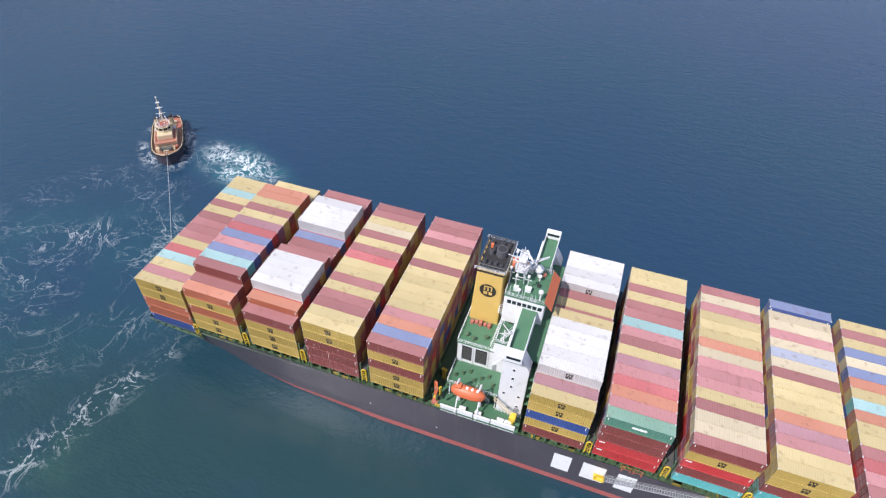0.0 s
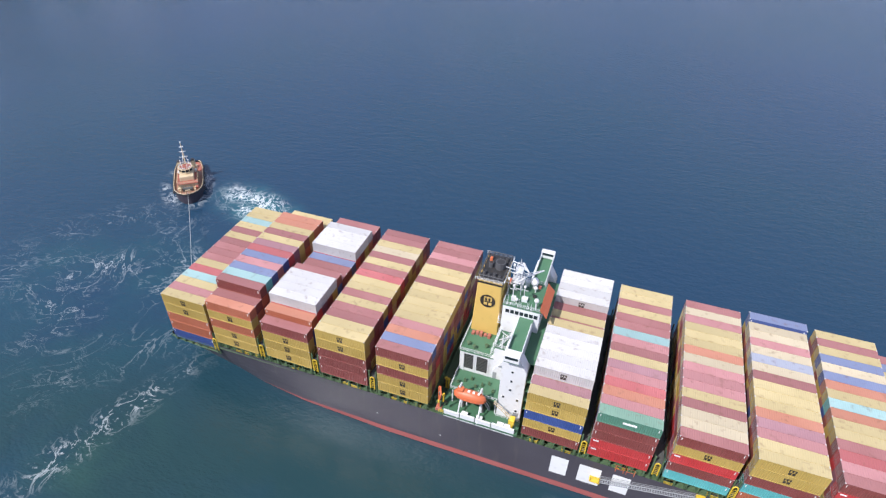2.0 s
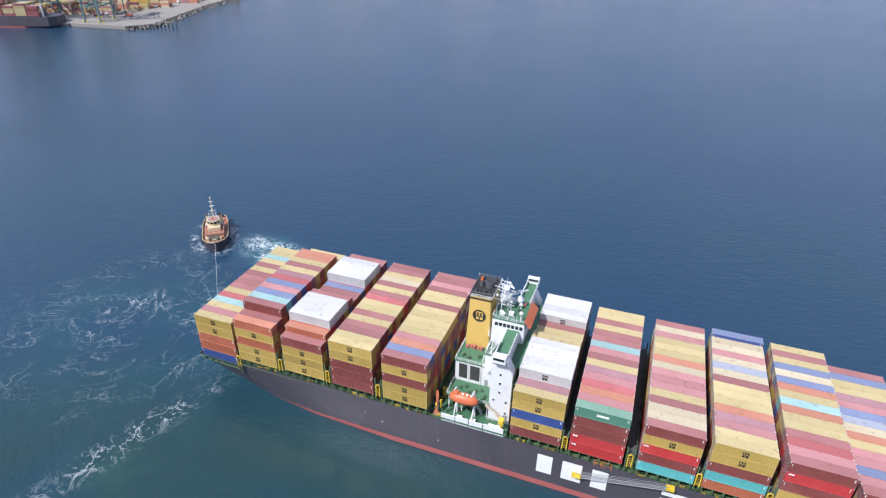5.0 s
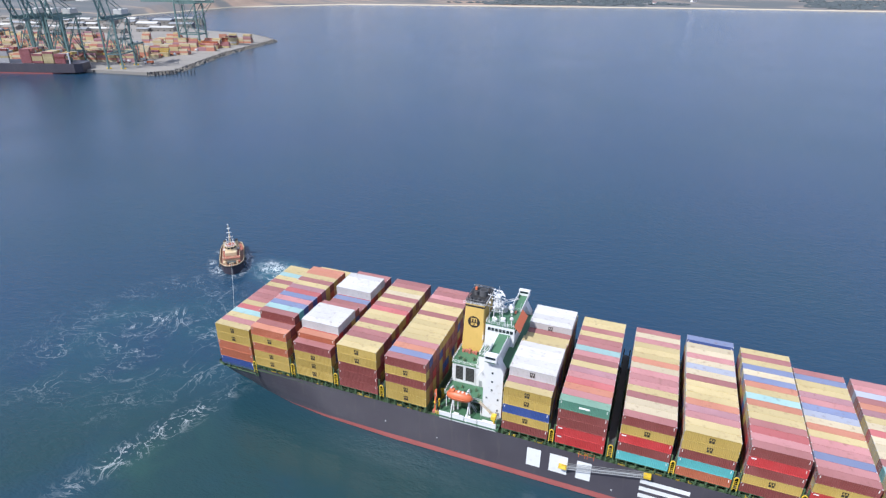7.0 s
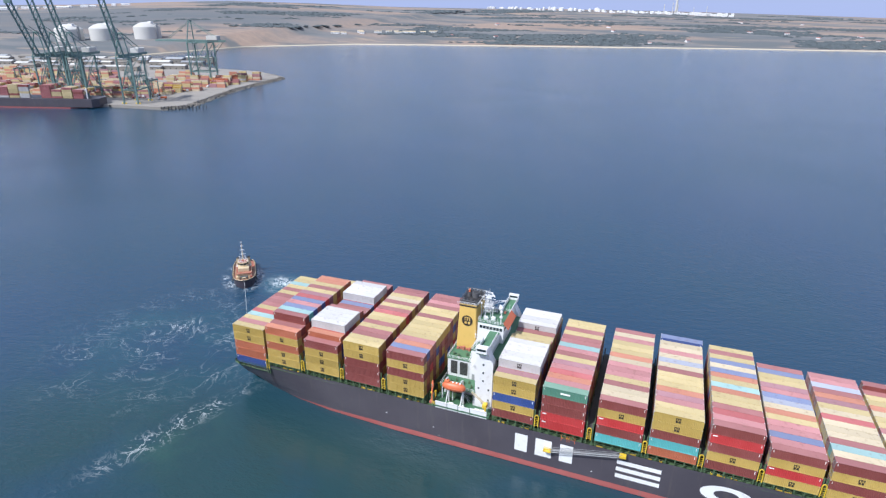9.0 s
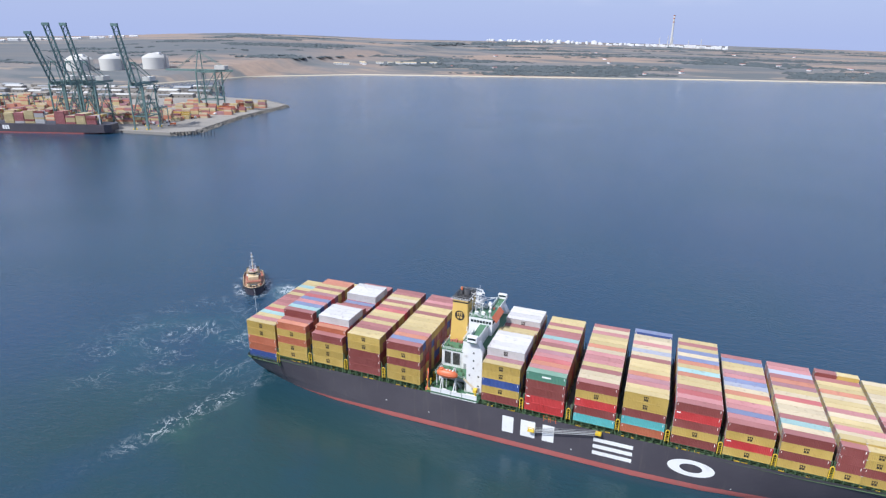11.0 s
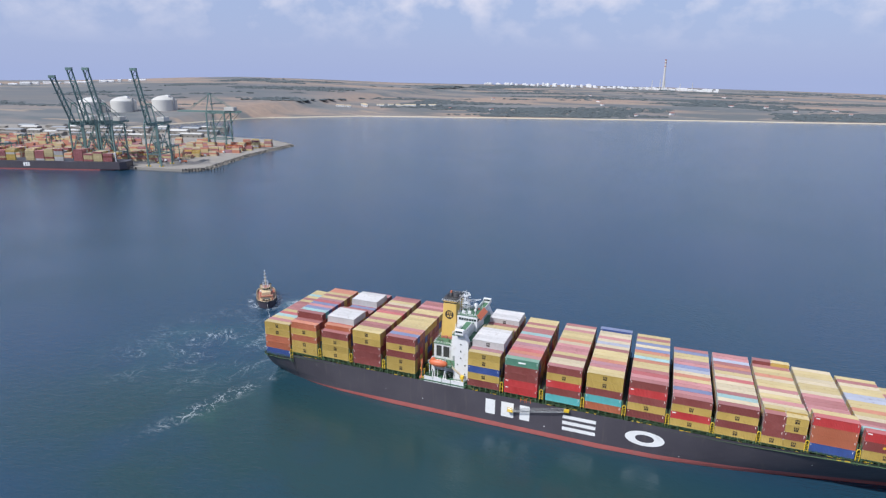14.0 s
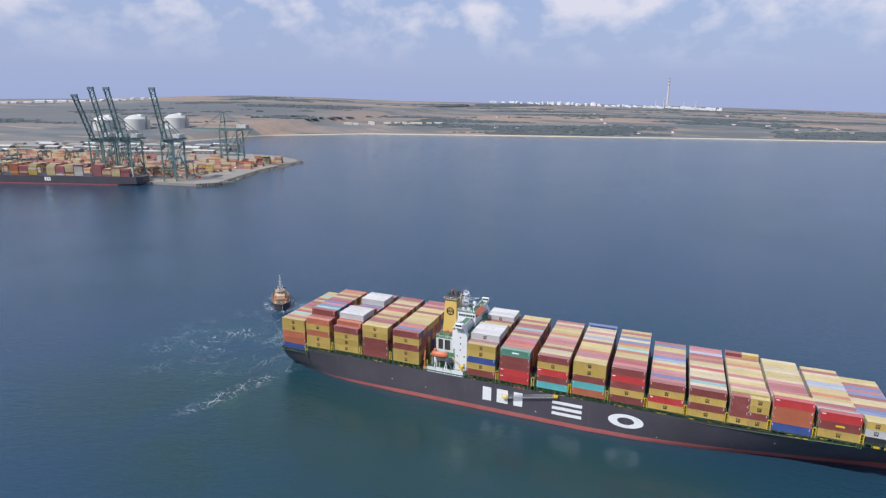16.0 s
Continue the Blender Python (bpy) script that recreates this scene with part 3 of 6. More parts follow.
rng = random.Random(7)
INNER = []        # boxes hidden inside the stacks, joined into one mesh
for bay, (tops, tiers, hh) in STACKS.items():
    x0, zb = START[bay], BASE[bay]
    for r in range(16):
        y = NEAR + r * PITCH + (PITCH - WID) / 2
        total = tiers[r] * hh
        k = max(1, round(total / 2.76))
        h = total / k
        split = bay == "F8" and (r in (0, 1) or r == 15) or bay == "F11" and r in (0, 1)
        for t in range(k):
            top = t == k - 1
            z = zb + t * h
            if r == 0 and bay in SIDES and (k - 1 - t) < len(SIDES[bay]):
                key = SIDES[bay][k - 1 - t]
            elif top:
                key = tops[r]
            else:
                key = rng.choice("yyyymmmmpoobcRn")
            hc = h - 0.015
            if split:
                for q in (0, 1):
                    kk = "yymy"[(k - 1 - t) % 4] if (q and r == 0) else key
                    if bay == "F8" and r == 15:
                        kk = "my"[q]
                    if bay == "F11" and r == 0 and q:
                        kk = "yyw"[t % 3]
                    shipping_container(kk, x0 + q * 6.13, y, z, hc, 6.06, near=r <= 1)
            elif top or r == 0 or (r < 4 and k - t <= 2 and tiers[r] > tiers[0]):
                step = r > 0 and tiers[r] > tiers[r - 1]
                shipping_container(key, x0, y, z, hc, LEN, near=(r == 0 or step))
            else:
                INNER.append((x0, y, z, hc, key))

keys = list(TONES)
vs, fs, mi = [], [], []
for x, y, z, h, key in INNER:
    x1, y1, z1 = x + LEN, y + WID, z + h
    # one shell with sunk end panels
    def ring(xx, o):
        k0 = len(vs)
        vs.extend([(xx, y + o, z + o), (xx, y1 - o, z + o), (xx, y1 - o, z1 - o), (xx, y + o, z1 - o)])
        return [k0 + i for i in range(4)]
    rings = [ring(x + .06, .12), ring(x, .12), ring(x, 0), ring(x1, 0), ring(x1, .12), ring(x1 - .06, .12)]
    quads = [rings[0][::-1], rings[-1]] + [(p[i], p[(i + 1) % 4], q[(i + 1) % 4], q[i]) for p, q in zip(rings, rings[1:]) for i in range(4)]
    fs += [list(q) for q in quads]
    mi += [keys.index(key)] * len(quads)
me = bpy.data.meshes.new("inner_boxes")
me.from_pydata(vs, [], fs)
for k in keys:
    me.materials.append(WALL[k])
me.polygons.foreach_set("material_index", mi)
tagged(new("inner_containers", me), "many-coloured steel containers packed inside the deck stacks", "shipping containers", "deck cargo containers", "stuff")


# ---- the ship's deckhouse, its decks, bridge and funnel ----
def rail_run(name, parent, mat, pts, z, h=1.05, post=1.6, r=0.04, label=""):
    """One rail: posts and three bars along a line of (x, y)."""
    bm = bmesh.new()
    for (xa, ya), (xb, yb) in zip(pts, pts[1:]):
        d = math.hypot(xb - xa, yb - ya)
        k = max(1, int(d / post))
        for i in range(k + 1):
            f = i / k
            x, y = xa + (xb - xa) * f, ya + (yb - ya) * f
            tube(bm, (x, y, z), (x, y, z + h), r, 4)
        for f in (0.4, 0.72, 1.0):
            tube(bm, (xa, ya, z + h * f), (xb, yb, z + h * f), r * 0.85, 4)
    return part(name, bm, mat, parent, label)


YM = 2 * YC      # mirror: y -> YM - y
house = thing("deckhouse", "white deckhouse with green decks and a yellow funnel", "ship superstructure")


def hb(name, x0, x1, y0, y1, z0, z1, mat, bevel=0.05, label="", parent=None):
    return sheet(name, parent or house, mat, label, lambda bm: box(bm, x0, x1, y0, y1, z0, z1, bevel))


hb("boat_deck", 72.6, 90.6, -20.2, -13.2, 13.4, 14.0, M_GREEN, 0.02, "green steel boat deck")
hb("far_boat_deck", 72.6, 90.6, YM + 13.2, YM + 20.2, 13.4, 14.0, M_GREEN, 0.02, "green steel boat deck")
hb("lower_house", 74.0, 84.9, -13.2, YM + 13.2, 12.4, 18.7, M_WHITE)
for s in (-1, 1):
    for x in (74.4, 77.8, 81.2, 84.4):
        hb("pillar", x, x + .25, YC + s * 16.6 - .12, YC + s * 16.6 + .12, 14.0, 18.7, M_WHITE, 0.0)
    hb("locker_bench", 75.0, 83.5, YC + s * 14.6 - .5, YC + s * 14.6 + .5, 14.0, 15.5, M_FRAME, 0.05, "green lockers under the deck")
lower_deck = hb("lower_deck", 73.9, 84.88, -16.9, -10.62, 18.7, 18.8, M_GREEN, 0.0, "green painted steel deck")
casing = hb("engine_casing", 74.1, 84.9, -10.6, YM + 10.6, 18.7, 25.0, M_WHITE, 0.05, "white engine casing with louvred doors")
hb("casing_deck", 73.9, 84.88, -10.8, YM + 10.8, 25.0, 25.12, M_GREEN, 0.0, "green painted steel deck")
# louvred openings in the near wall of the casing
for xa, xb in ((75.2, 77.3), (78.1, 80.6)):
    lv = hb("louvre", xa, xb, -10.68, -10.60, 19.8, 24.3, M_DARK, 0.0, "dark louvred opening", casing)
    for k in range(9):
        hb("slat", xa + 0.08, xb - 0.08, -10.76, -10.68, 19.95 + k * 0.48, 20.08 + k * 0.48, M_DECKGREY, 0.0, "", lv)
for xa in (74.95, 77.45, 80.75):
    hb("post", xa, xa + 0.18, -10.80, -10.60, 18.8, 25.0, M_WHITE, 0.0, "", casing)
hb("door", 82.0, 82.9, -10.66, -10.6, 18.85, 20.9, M_GREY, 0.02, "grey steel door", casing)


# the accommodation tower with its sloped shoulder
def tower_shape(bm):
    xs = [(84.9, 12.4), (90.2, 12.4), (90.2, 29.6), (88.5, 29.65), (88.5, 33.3), (84.9, 33.3)]
    a = [bm.verts.new((x, -16.3, z)) for x, z in xs]
    c = [bm.verts.new((x, YM + 16.3, z)) for x, z in xs]
    bm.faces.new(a), bm.faces.new(c[::-1])
    for i in range(len(xs)):
        bm.faces.new((a[i], c[i], c[(i + 1) % 6], a[(i + 1) % 6]))


def shoulder(bm, y0, y1):
    v = [bm.verts.new(p) for y in (y0, y1) for p in ((88.5, y, 29.66), (90.2, y, 29.66), (88.5, y, 32.9))]
    for q in ((0, 1, 2), (5, 4, 3), (0, 3, 4, 1), (1, 4, 5, 2), (2, 5, 3, 0)):
        bm.faces.new([v[i] for i in q])


tower = sheet("tower", house, M_WHITE, "white steel accommodation tower", tower_shape)
for y0, y1 in ((-16.28, -13.6), (YM + 13.6, YM + 16.28)):
    sheet("shoulder", tower, M_WHITE, "sloping white shoulder plate", lambda bm: shoulder(bm, y0, y1))
hb("front_walkway", 88.52, 91.3, -13.5, YM + 13.5, 29.66, 29.74, M_GREEN, 0.0, "green walkway under the bridge front", tower)
# windows on the near face and the fore face
for x, z in ((87.3, 29.0), (87.3, 26.2), (87.3, 23.4), (86.0, 20.6), (89.1, 20.6), (89.1, 17.0)):
    w = hb("window", x - 0.33, x + 0.33, -16.36, -16.28, z - 0.4, z + 0.4, M_WHITE, 0.02, "", tower)
    hb("pane", x - 0.24, x + 0.24, -16.38, -16.36, z - 0.3, z + 0.3, M_GLASS, 0.0, "dark glass", w)
for z in (19.5, 22.4, 25.3, 28.2):
    for k in range(12):
        y = -14.6 + k * 2.74
        w = hb("window", 90.18, 90.26, y - 0.45, y + 0.45, z - 0.45, z + 0.45, M_WHITE, 0.02, "", tower)
        hb("pane", 90.26, 90.28, y - 0.34, y + 0.34, z - 0.34, z + 0.34, M_GLASS, 0.0, "dark glass", w)
for z in (18.9, 21.8, 24.7, 27.6):
    hb("ledge", 90.2, 91.3, -15.9, YM + 15.9, z - 1.0, z - 0.92, M_GREEN, 0.0, "narrow green walkway", tower)
hb("vent", 88.6, 89.7, -16.42, -16.3, 15.2, 16.4, M_GREY, 0.02, "grey vent grille", tower)
hb("vent", 86.9, 87.7, -16.42, -16.3, 15.2, 16.0, M_GREY, 0.02, "grey vent grille", tower)
# bridge wings, the deck right across the ship
wing = hb("bridge_wing", 85.4, 88.5, -20.2, YM + 20.9, 34.9, 35.1, M_GREEN, 0.0, "green bridge wing deck with white bulwark")
hb("bulwark", 88.4, 88.55, -20.2, -7.4, 35.1, 36.3, M_WHITE, 0.0, "white bulwark", wing)
hb("bulwark", 85.35, 85.5, -20.2, -12.0, 35.1, 36.3, M_WHITE, 0.0, "white bulwark", wing)
hb("bulwark", 88.4, 88.55, YM + 7.4, YM + 20.9, 35.1, 36.3, M_WHITE, 0.0, "white bulwark", wing)
hb("bulwark", 85.35, 85.5, YM + 7.4, YM + 20.9, 35.1, 36.3, M_WHITE, 0.0, "white bulwark", wing)
hb("bulwark", 85.5, 88.4, YM + 20.8, YM + 20.95, 35.1, 36.3, M_WHITE, 0.0, "white bulwark", wing)
for y0, y1 in ((-20.4, -18.2), (YM + 19.6, YM + 21.1)):
    cab = hb("wing_cab", 85.3, 88.6, y0, y1, 35.2, 37.1, M_WHITE, 0.12, "white bridge wing cab", wing)
    hb("pane", 85.6, 88.3, y0 - 0.03, y0 + 0.01, 36.1, 36.8, M_GLASS, 0.0, "dark glass", cab)
for s in (-1, 1):
    def strut(bm, s=s):
        y0, y1 = YC + s * 16.8, YC + s * 20.3
        for x in (86.0, 88.0):
            vs = [bm.verts.new(p) for p in ((x, y0, 34.9), (x, y1, 34.9), (x, y0, 31.6), (x + 0.15, y0, 34.9), (x + 0.15, y1, 34.9), (x + 0.15, y0, 31.6))]
            for q in ((0, 1, 2), (5, 4, 3), (0, 3, 4, 1), (1, 4, 5, 2), (2, 5, 3, 0)):
                bm.faces.new([vs[i] for i in q])
    sheet("bracket", wing, M_WHITE, "", strut)
# wheelhouse
bridge = hb("wheelhouse", 81.4, 89.7, -6.8, YM + 7.2, 29.6, 37.4, M_WHITE, 0.2, "white wheelhouse with a band of dark windows")
for k in range(7):
    x = 82.1 + k * 1.05
    hb("pane", x, x + 0.85, -6.86, -6.80, 35.5, 36.5, M_GLASS, 0.0, "dark glass", bridge)
for k in range(11):
    y = -6.3 + k * 1.24
    hb("pane", 89.7, 89.76, y, y + 1.0, 35.5, 36.5, M_GLASS, 0.0, "dark glass", bridge)
hb("roof_deck", 81.3, 89.8, -6.9, YM + 7.3, 37.4, 37.52, M_GREEN, 0.0, "green bridge roof", bridge)


def visor(bm):
    vs = [bm.verts.new(p) for p in ((89.6, -6.9, 38.3), (89.6, YM + 7.2, 38.3), (91.2, YM + 7.2, 36.6), (91.2, -6.9, 36.6),
                                    (89.5, -6.9, 38.35), (89.5, YM + 7.2, 38.35), (91.1, YM + 7.2, 36.45), (91.1, -6.9, 36.45))]
    for q in ((0, 3, 2, 1), (4, 5, 6, 7), (0, 1, 5, 4), (1, 2, 6, 5), (2, 3, 7, 6), (3, 0, 4, 7)):
        bm.faces.new([vs[i] for i in q])


sheet("fore_screen", bridge, M_ORANGE, "sloping orange screen along the bridge front", visor)
rail_run("rail", bridge, M_WHITE, [(81.4, -6.7), (89.4, -6.7)], 37.5)
rail_run("rail", bridge, M_WHITE, [(81.4, -6.7), (81.4, YM + 7.0), (89.4, YM + 7.0)], 37.5)


def settle(top, k):
    """Sets the bridge storeys at their height, k times as wide about the middle line."""
    for ob in [top] + list(top.children_recursive):
        for v in ob.data.vertices:
            v.co.y, v.co.z = YC + (v.co.y - YC) * k, v.co.z - 1.7


settle(wing, 0.885)
settle(bridge, 0.64)
hb("wing_deck_house", 82.2, 85.4, -12.2, -6.8, 25.1, 30.4, M_WHITE, 0.05)
hb("house_top", 82.1, 85.42, -12.3, -6.82, 30.4, 30.5, M_GREEN, 0.0, "green painted steel deck")
rail_run("rail", house, M_WHITE, [(82.2, -6.9), (82.2, -12.2), (85.3, -12.2)], 30.5)
rail_run("rail", house, M_WHITE, [(74.0, -1), (74.0, -10.7), (84.8, -10.7)], 25.1)
rail_run("rail", house, M_WHITE, [(74.0, -10.8), (74.0, -16.8), (84.8, -16.8)], 18.8)
rail_run("rail", house, M_WHITE, [(74.0, YM + 2), (74.0, YM + 10.7), (84.8, YM + 10.7)], 25.1)


# stairs between decks
def flight(bm, a, c, width=0.8):
    a, c = Vector(a), Vector(c)
    side = Vector((0, 0, 1)).cross(c - a).normalized() * width / 2
    for s in (-1, 1):
        tube(bm, a + side * s, c + side * s, 0.07, 4)
        tube(bm, a + side * s + Vector((0, 0, 1)), c + side * s + Vector((0, 0, 1)), 0.035, 4)
    k = max(3, int((c - a).length / 0.45))
    for i in range(k + 1):
        p = a.lerp(c, i / k)
        tube(bm, p - side, p + side, 0.06, 4)


for a, c in (((82.6, -13.6, 25.2), (85.4, -13.6, 30.0)), ((81.2, -9.6, 25.1), (82.2, -6.2, 30.4)), ((83.2, -15.6, 14.0), (80.2, -15.6, 18.8)),
             ((83.0, -11.4, 30.5), (85.5, -11.4, 35.0)), ((81.0, -4.2, 30.0), (81.0, -0.5, 34.0))):
    sheet("stair", house, M_WHITE, "white steel stair", lambda bm, a=a, c=c: flight(bm, a, c))
# white lattice stays and a wind screen beside the tower
for a, c in (((82.5, -9.8, 30.5), (84.9, -12.6, 35.0)), ((82.5, -7.2, 30.5), (84.9, -12.6, 35.0)), ((83.7, -12.0, 30.5), (83.7, -12.0, 34.6))):
    sheet("stay", house, M_WHITE, "", lambda bm, a=a, c=c: tube(bm, a, c, 0.12, 6))


def gusset(bm):
    vs = [(81.2, -10.7, 25.2), (82.8, -10.7, 25.2), (82.8, -10.7, 28.6), (82.8, -10.55, 28.6), (82.8, -10.55, 25.2), (81.2, -10.55, 25.2)]
    v = [bm.verts.new(p) for p in vs]
    for q in ((0, 1, 2), (3, 4, 5), (0, 2, 3, 5), (1, 4, 3, 2), (0, 5, 4, 1)):
        bm.faces.new([v[i] for i in q])


sheet("gusset", house, M_WHITE, "", gusset)


# funnel, tapering upwards
def taper(bm, lo, hi, z0, z1, bevel=0.3):
    a = [bm.verts.new((x, y, z0)) for x, y in ((lo[0], lo[2]), (lo[1], lo[2]), (lo[1], lo[3]), (lo[0], lo[3]))]
    c = [bm.verts.new((x, y, z1)) for x, y in ((hi[0], hi[2]), (hi[1], hi[2]), (hi[1], hi[3]), (hi[0], hi[3]))]
    fs = [bm.faces.new(a[::-1]), bm.faces.new(c)] + [bm.faces.new((a[i], a[(i + 1) % 4], c[(i + 1) % 4], c[i])) for i in range(4)]
    ups = [e for e in bm.edges if abs(e.verts[0].co.z - e.verts[1].co.z) > 1]
    bmesh.ops.bevel(bm, geom=ups, offset=bevel, segments=3, affect="EDGES", profile=0.5)


funnel = sheet("funnel", house, M_FUNNEL, "tall tapering yellow funnel with a round dark emblem",
               lambda bm: taper(bm, (74.3, 80.7, -3.5, 6.0), (75.1, 80.6, -3.3, 5.6), 25.1, 39.6))
sheet("band", funnel, M_DARK, "black band", lambda bm: taper(bm, (75.06, 80.66, -3.36, 5.66), (75.06, 80.66, -3.36, 5.66), 39.62, 40.1))
sheet("top_band", funnel, M_FUNNEL, "", lambda bm: taper(bm, (75.1, 80.6, -3.3, 5.6), (75.1, 80.6, -3.3, 5.6), 40.1, 40.5))
sheet("cap", funnel, M_DARK, "sooty black funnel casing", lambda bm: taper(bm, (75.3, 80.5, -3.1, 5.4), (75.4, 80.4, -3.0, 5.3), 40.5, 41.2))
M_SOOT = painted("sooty_grey", (0.085, 0.085, 0.09), 0.6, (0.02, 0.02, 0.02), 0.6, 0.8)
for x, y, r, h in ((76.2, -2.0, 0.38, 43.6), (77.3, -2.1, 0.32, 43.2), (78.5, -2.0, 0.36, 43.5), (79.6, -1.9, 0.3, 43.1), (78.9, 1.2, 1.15, 44.4), (76.9, 0.9, 0.55, 44.0), (76.3, 3.5, 0.4, 43.8), (78.4, 3.9, 0.4, 43.4), (79.8, 3.8, 0.35, 43.7)):
    up = sheet("exhaust_pipe", funnel, M_SOOT, "sooty exhaust pipe", lambda bm, x=x, y=y, r=r, h=h: tube(bm, (x, y, 41.0), (x, y, h - 1.5), r, 12))
    sheet("mouth", up, M_DARK, "black pipe mouth", lambda bm, x=x, y=y, r=r, h=h: tube(bm, (x, y, h - 1.5), (x, y, h - 1.48), r * .8, 12))
for xa, ya, xb, yb in ((75.2, -3.2, 80.6, -3.2), (80.6, -3.2, 80.6, 5.5), (80.6, 5.5, 75.2, 5.5), (75.2, 5.5, 75.2, -3.2)):
    for k in range(5):
        f = k / 5
        sheet("fin", funnel, M_SOOT, "", lambda bm, f=f: box(bm, xa + (xb - xa) * f - .09, xa + (xb - xa) * f + .09, ya + (yb - ya) * f - .09, ya + (yb - ya) * f + .09, 40.5, 41.8))
    sheet("top_rail", funnel, M_SOOT, "", lambda bm: tube(bm, (xa, ya, 41.8), (xb, yb, 41.8), .11, 5))
    sheet("mid_rail", funnel, M_SOOT, "", lambda bm: tube(bm, (xa, ya, 41.2), (xb, yb, 41.2), .07, 5))
sheet("signal", funnel, M_ORANGE, "small orange signal box", lambda bm: box(bm, 76.4, 77.0, 1.2, 1.8, 42.4, 43.4, 0.1))


def disk_on_funnel(bm):
    k, z0 = 28, 34.9
    ctr = bm.verts.new((77.75, -3.50, z0))
    ring = [bm.verts.new((77.75 + 1.75 * math.cos(a), -3.50, z0 + 1.85 * math.sin(a))) for a in np.linspace(0, 2 * math.pi, k, endpoint=False)]
    for i in range(k):
        bm.faces.new((ctr, ring[i], ring[(i + 1) % k]))


emb = sheet("emblem", funnel, M_INK, "round dark emblem with plain yellow bars", disk_on_funnel)
for x, z, w, h in ((76.9, 35.0, 0.28, 1.1), (77.65, 35.0, 0.28, 1.1), (78.4, 35.0, 0.28, 1.1), (76.9, 36.0, 1.8, 0.25), (76.9, 33.9, 0.8, 0.75), (78.0, 33.9, 0.7, 0.75)):
    sheet("bar", emb, M_FUNNEL, "", lambda bm, x=x, z=z, w=w, h=h: box(bm, x, x + w, -3.56, -3.50, z - 0.1, z - 0.1 + h))
sheet("gear", house, M_RUST, "rusty machinery at the funnel foot", lambda bm: [box(bm, 75.0 + i * 0.95, 75.7 + i * 0.95, -5.2 + 0.3 * (i % 2), -4.2, 25.1, 25.7 + 0.25 * (i % 3), 0.05) for i in range(5)])

# radar mast, scanners, domes and aerials on the bridge roof
mast = thing("radar_mast", "white lattice radar mast with scanners on the bridge roof", "radar mast", at=(83.4, 0.9, 35.82))
for i, (dx, dy) in enumerate(((-0.9, -0.9), (0.9, -0.9), (0.9, 0.9), (-0.9, 0.9))):
    sheet("leg", mast, M_WHITE, "", lambda bm, dx=dx, dy=dy: tube(bm, (dx, dy, 0), (dx * 0.45, dy * 0.45, 6.4), 0.12, 6))
for z in (1.6, 3.2, 4.8, 6.3):
    f = 1 - z / 6.4 * 0.55
    sheet("brace", mast, M_WHITE, "", lambda bm, z=z, f=f: path_tube(bm, [(-.9 * f, -.9 * f, z), (.9 * f, -.9 * f, z), (.9 * f, .9 * f, z), (-.9 * f, .9 * f, z), (-.9 * f, -.9 * f, z)], 0.07, 4))
    sheet("brace", mast, M_WHITE, "", lambda bm, z=z, f=f: path_tube(bm, [(-.9 * f, -.9 * f, z), (.9 * f, .9 * f, z - 1.5)], 0.06, 4))
for z, w in ((3.4, 2.6), (6.4, 1.6)):
    sheet("platform", mast, M_WHITE, "", lambda bm, z=z, w=w: box(bm, -w / 2, w / 2, -1.3, 1.3, z, z + 0.06))
    rail_run("rail", mast, M_WHITE, [(-w / 2, -1.3), (w / 2, -1.3), (w / 2, 1.3), (-w / 2, 1.3), (-w / 2, -1.3)], z + 0.12, 0.9, 0.9, 0.035)
for z, a, ln in ((4.3, 20, 4.2), (7.2, 65, 3.2)):
    sheet("scanner", mast, M_WHITE, "white radar scanner bar", lambda bm, z=z, a=a, ln=ln: (tube(bm, (1.2, 0, z - 0.5), (1.2, 0, z), 0.25, 8), tube(bm, (1.2 - ln / 2 * math.cos(a), -ln / 2 * math.sin(a), z + .1), (1.2 + ln / 2 * math.cos(a), ln / 2 * math.sin(a), z + .1), 0.2, 6)))
for z, ln in ((5.0, 2.6), (6.0, 3.4), (8.0, 1.8)):
    sheet("yard_arm", mast, M_WHITE, "", lambda bm, z=z, ln=ln: tube(bm, (-ln, 0.4, z), (ln * .6, -0.4, z), .09, 5))
sheet("boom", mast, M_WHITE, "white boom towards the wing", lambda bm: (tube(bm, (.6, 1.0, 3.3), (4.6, 5.0, 3.6), .14, 6), tube(bm, (.6, 1.0, 4.5), (4.6, 5.0, 3.7), .09, 5), [tube(bm, (.6 + k * .8, 1.0 + k * .8, 3.36 + k * .06), (1.0 + k * .8, 1.4 + k * .8, 4.4 - k * .16), .06, 4) for k in range(5)]))
for dx, dy, h in ((-1.9, -1.9, 4.6), (-1.7, 2.1, 5.4), (1.9, -2.2, 3.6), (-0.4, -3.0, 3.9)):
    pst = sheet("signal_post", mast, M_WHITE, "", lambda bm, dx=dx, dy=dy, h=h: tube(bm, (dx, dy, 0), (dx, dy, h), .1, 6, .06))
    sheet("lamp", pst, M_WHITE, "", lambda bm, dx=dx, dy=dy, h=h: box(bm, dx - .25, dx + .25, dy - .25, dy + .25, h, h + .5, .06))
    sheet("arm", pst, M_WHITE, "", lambda bm, dx=dx, dy=dy, h=h: tube(bm, (dx - .8, dy, h * .8), (dx + .8, dy, h * .8), .06, 4))
sheet("yard", mast, M_WHITE, "", lambda bm: tube(bm, (0, -3.2, 5.6), (0, 3.2, 5.6), 0.08, 5))
sheet("pole", mast, M_WHITE, "", lambda bm: tube(bm, (0, 0, 6.4), (0, 0, 9.4), 0.1, 6, 0.05))
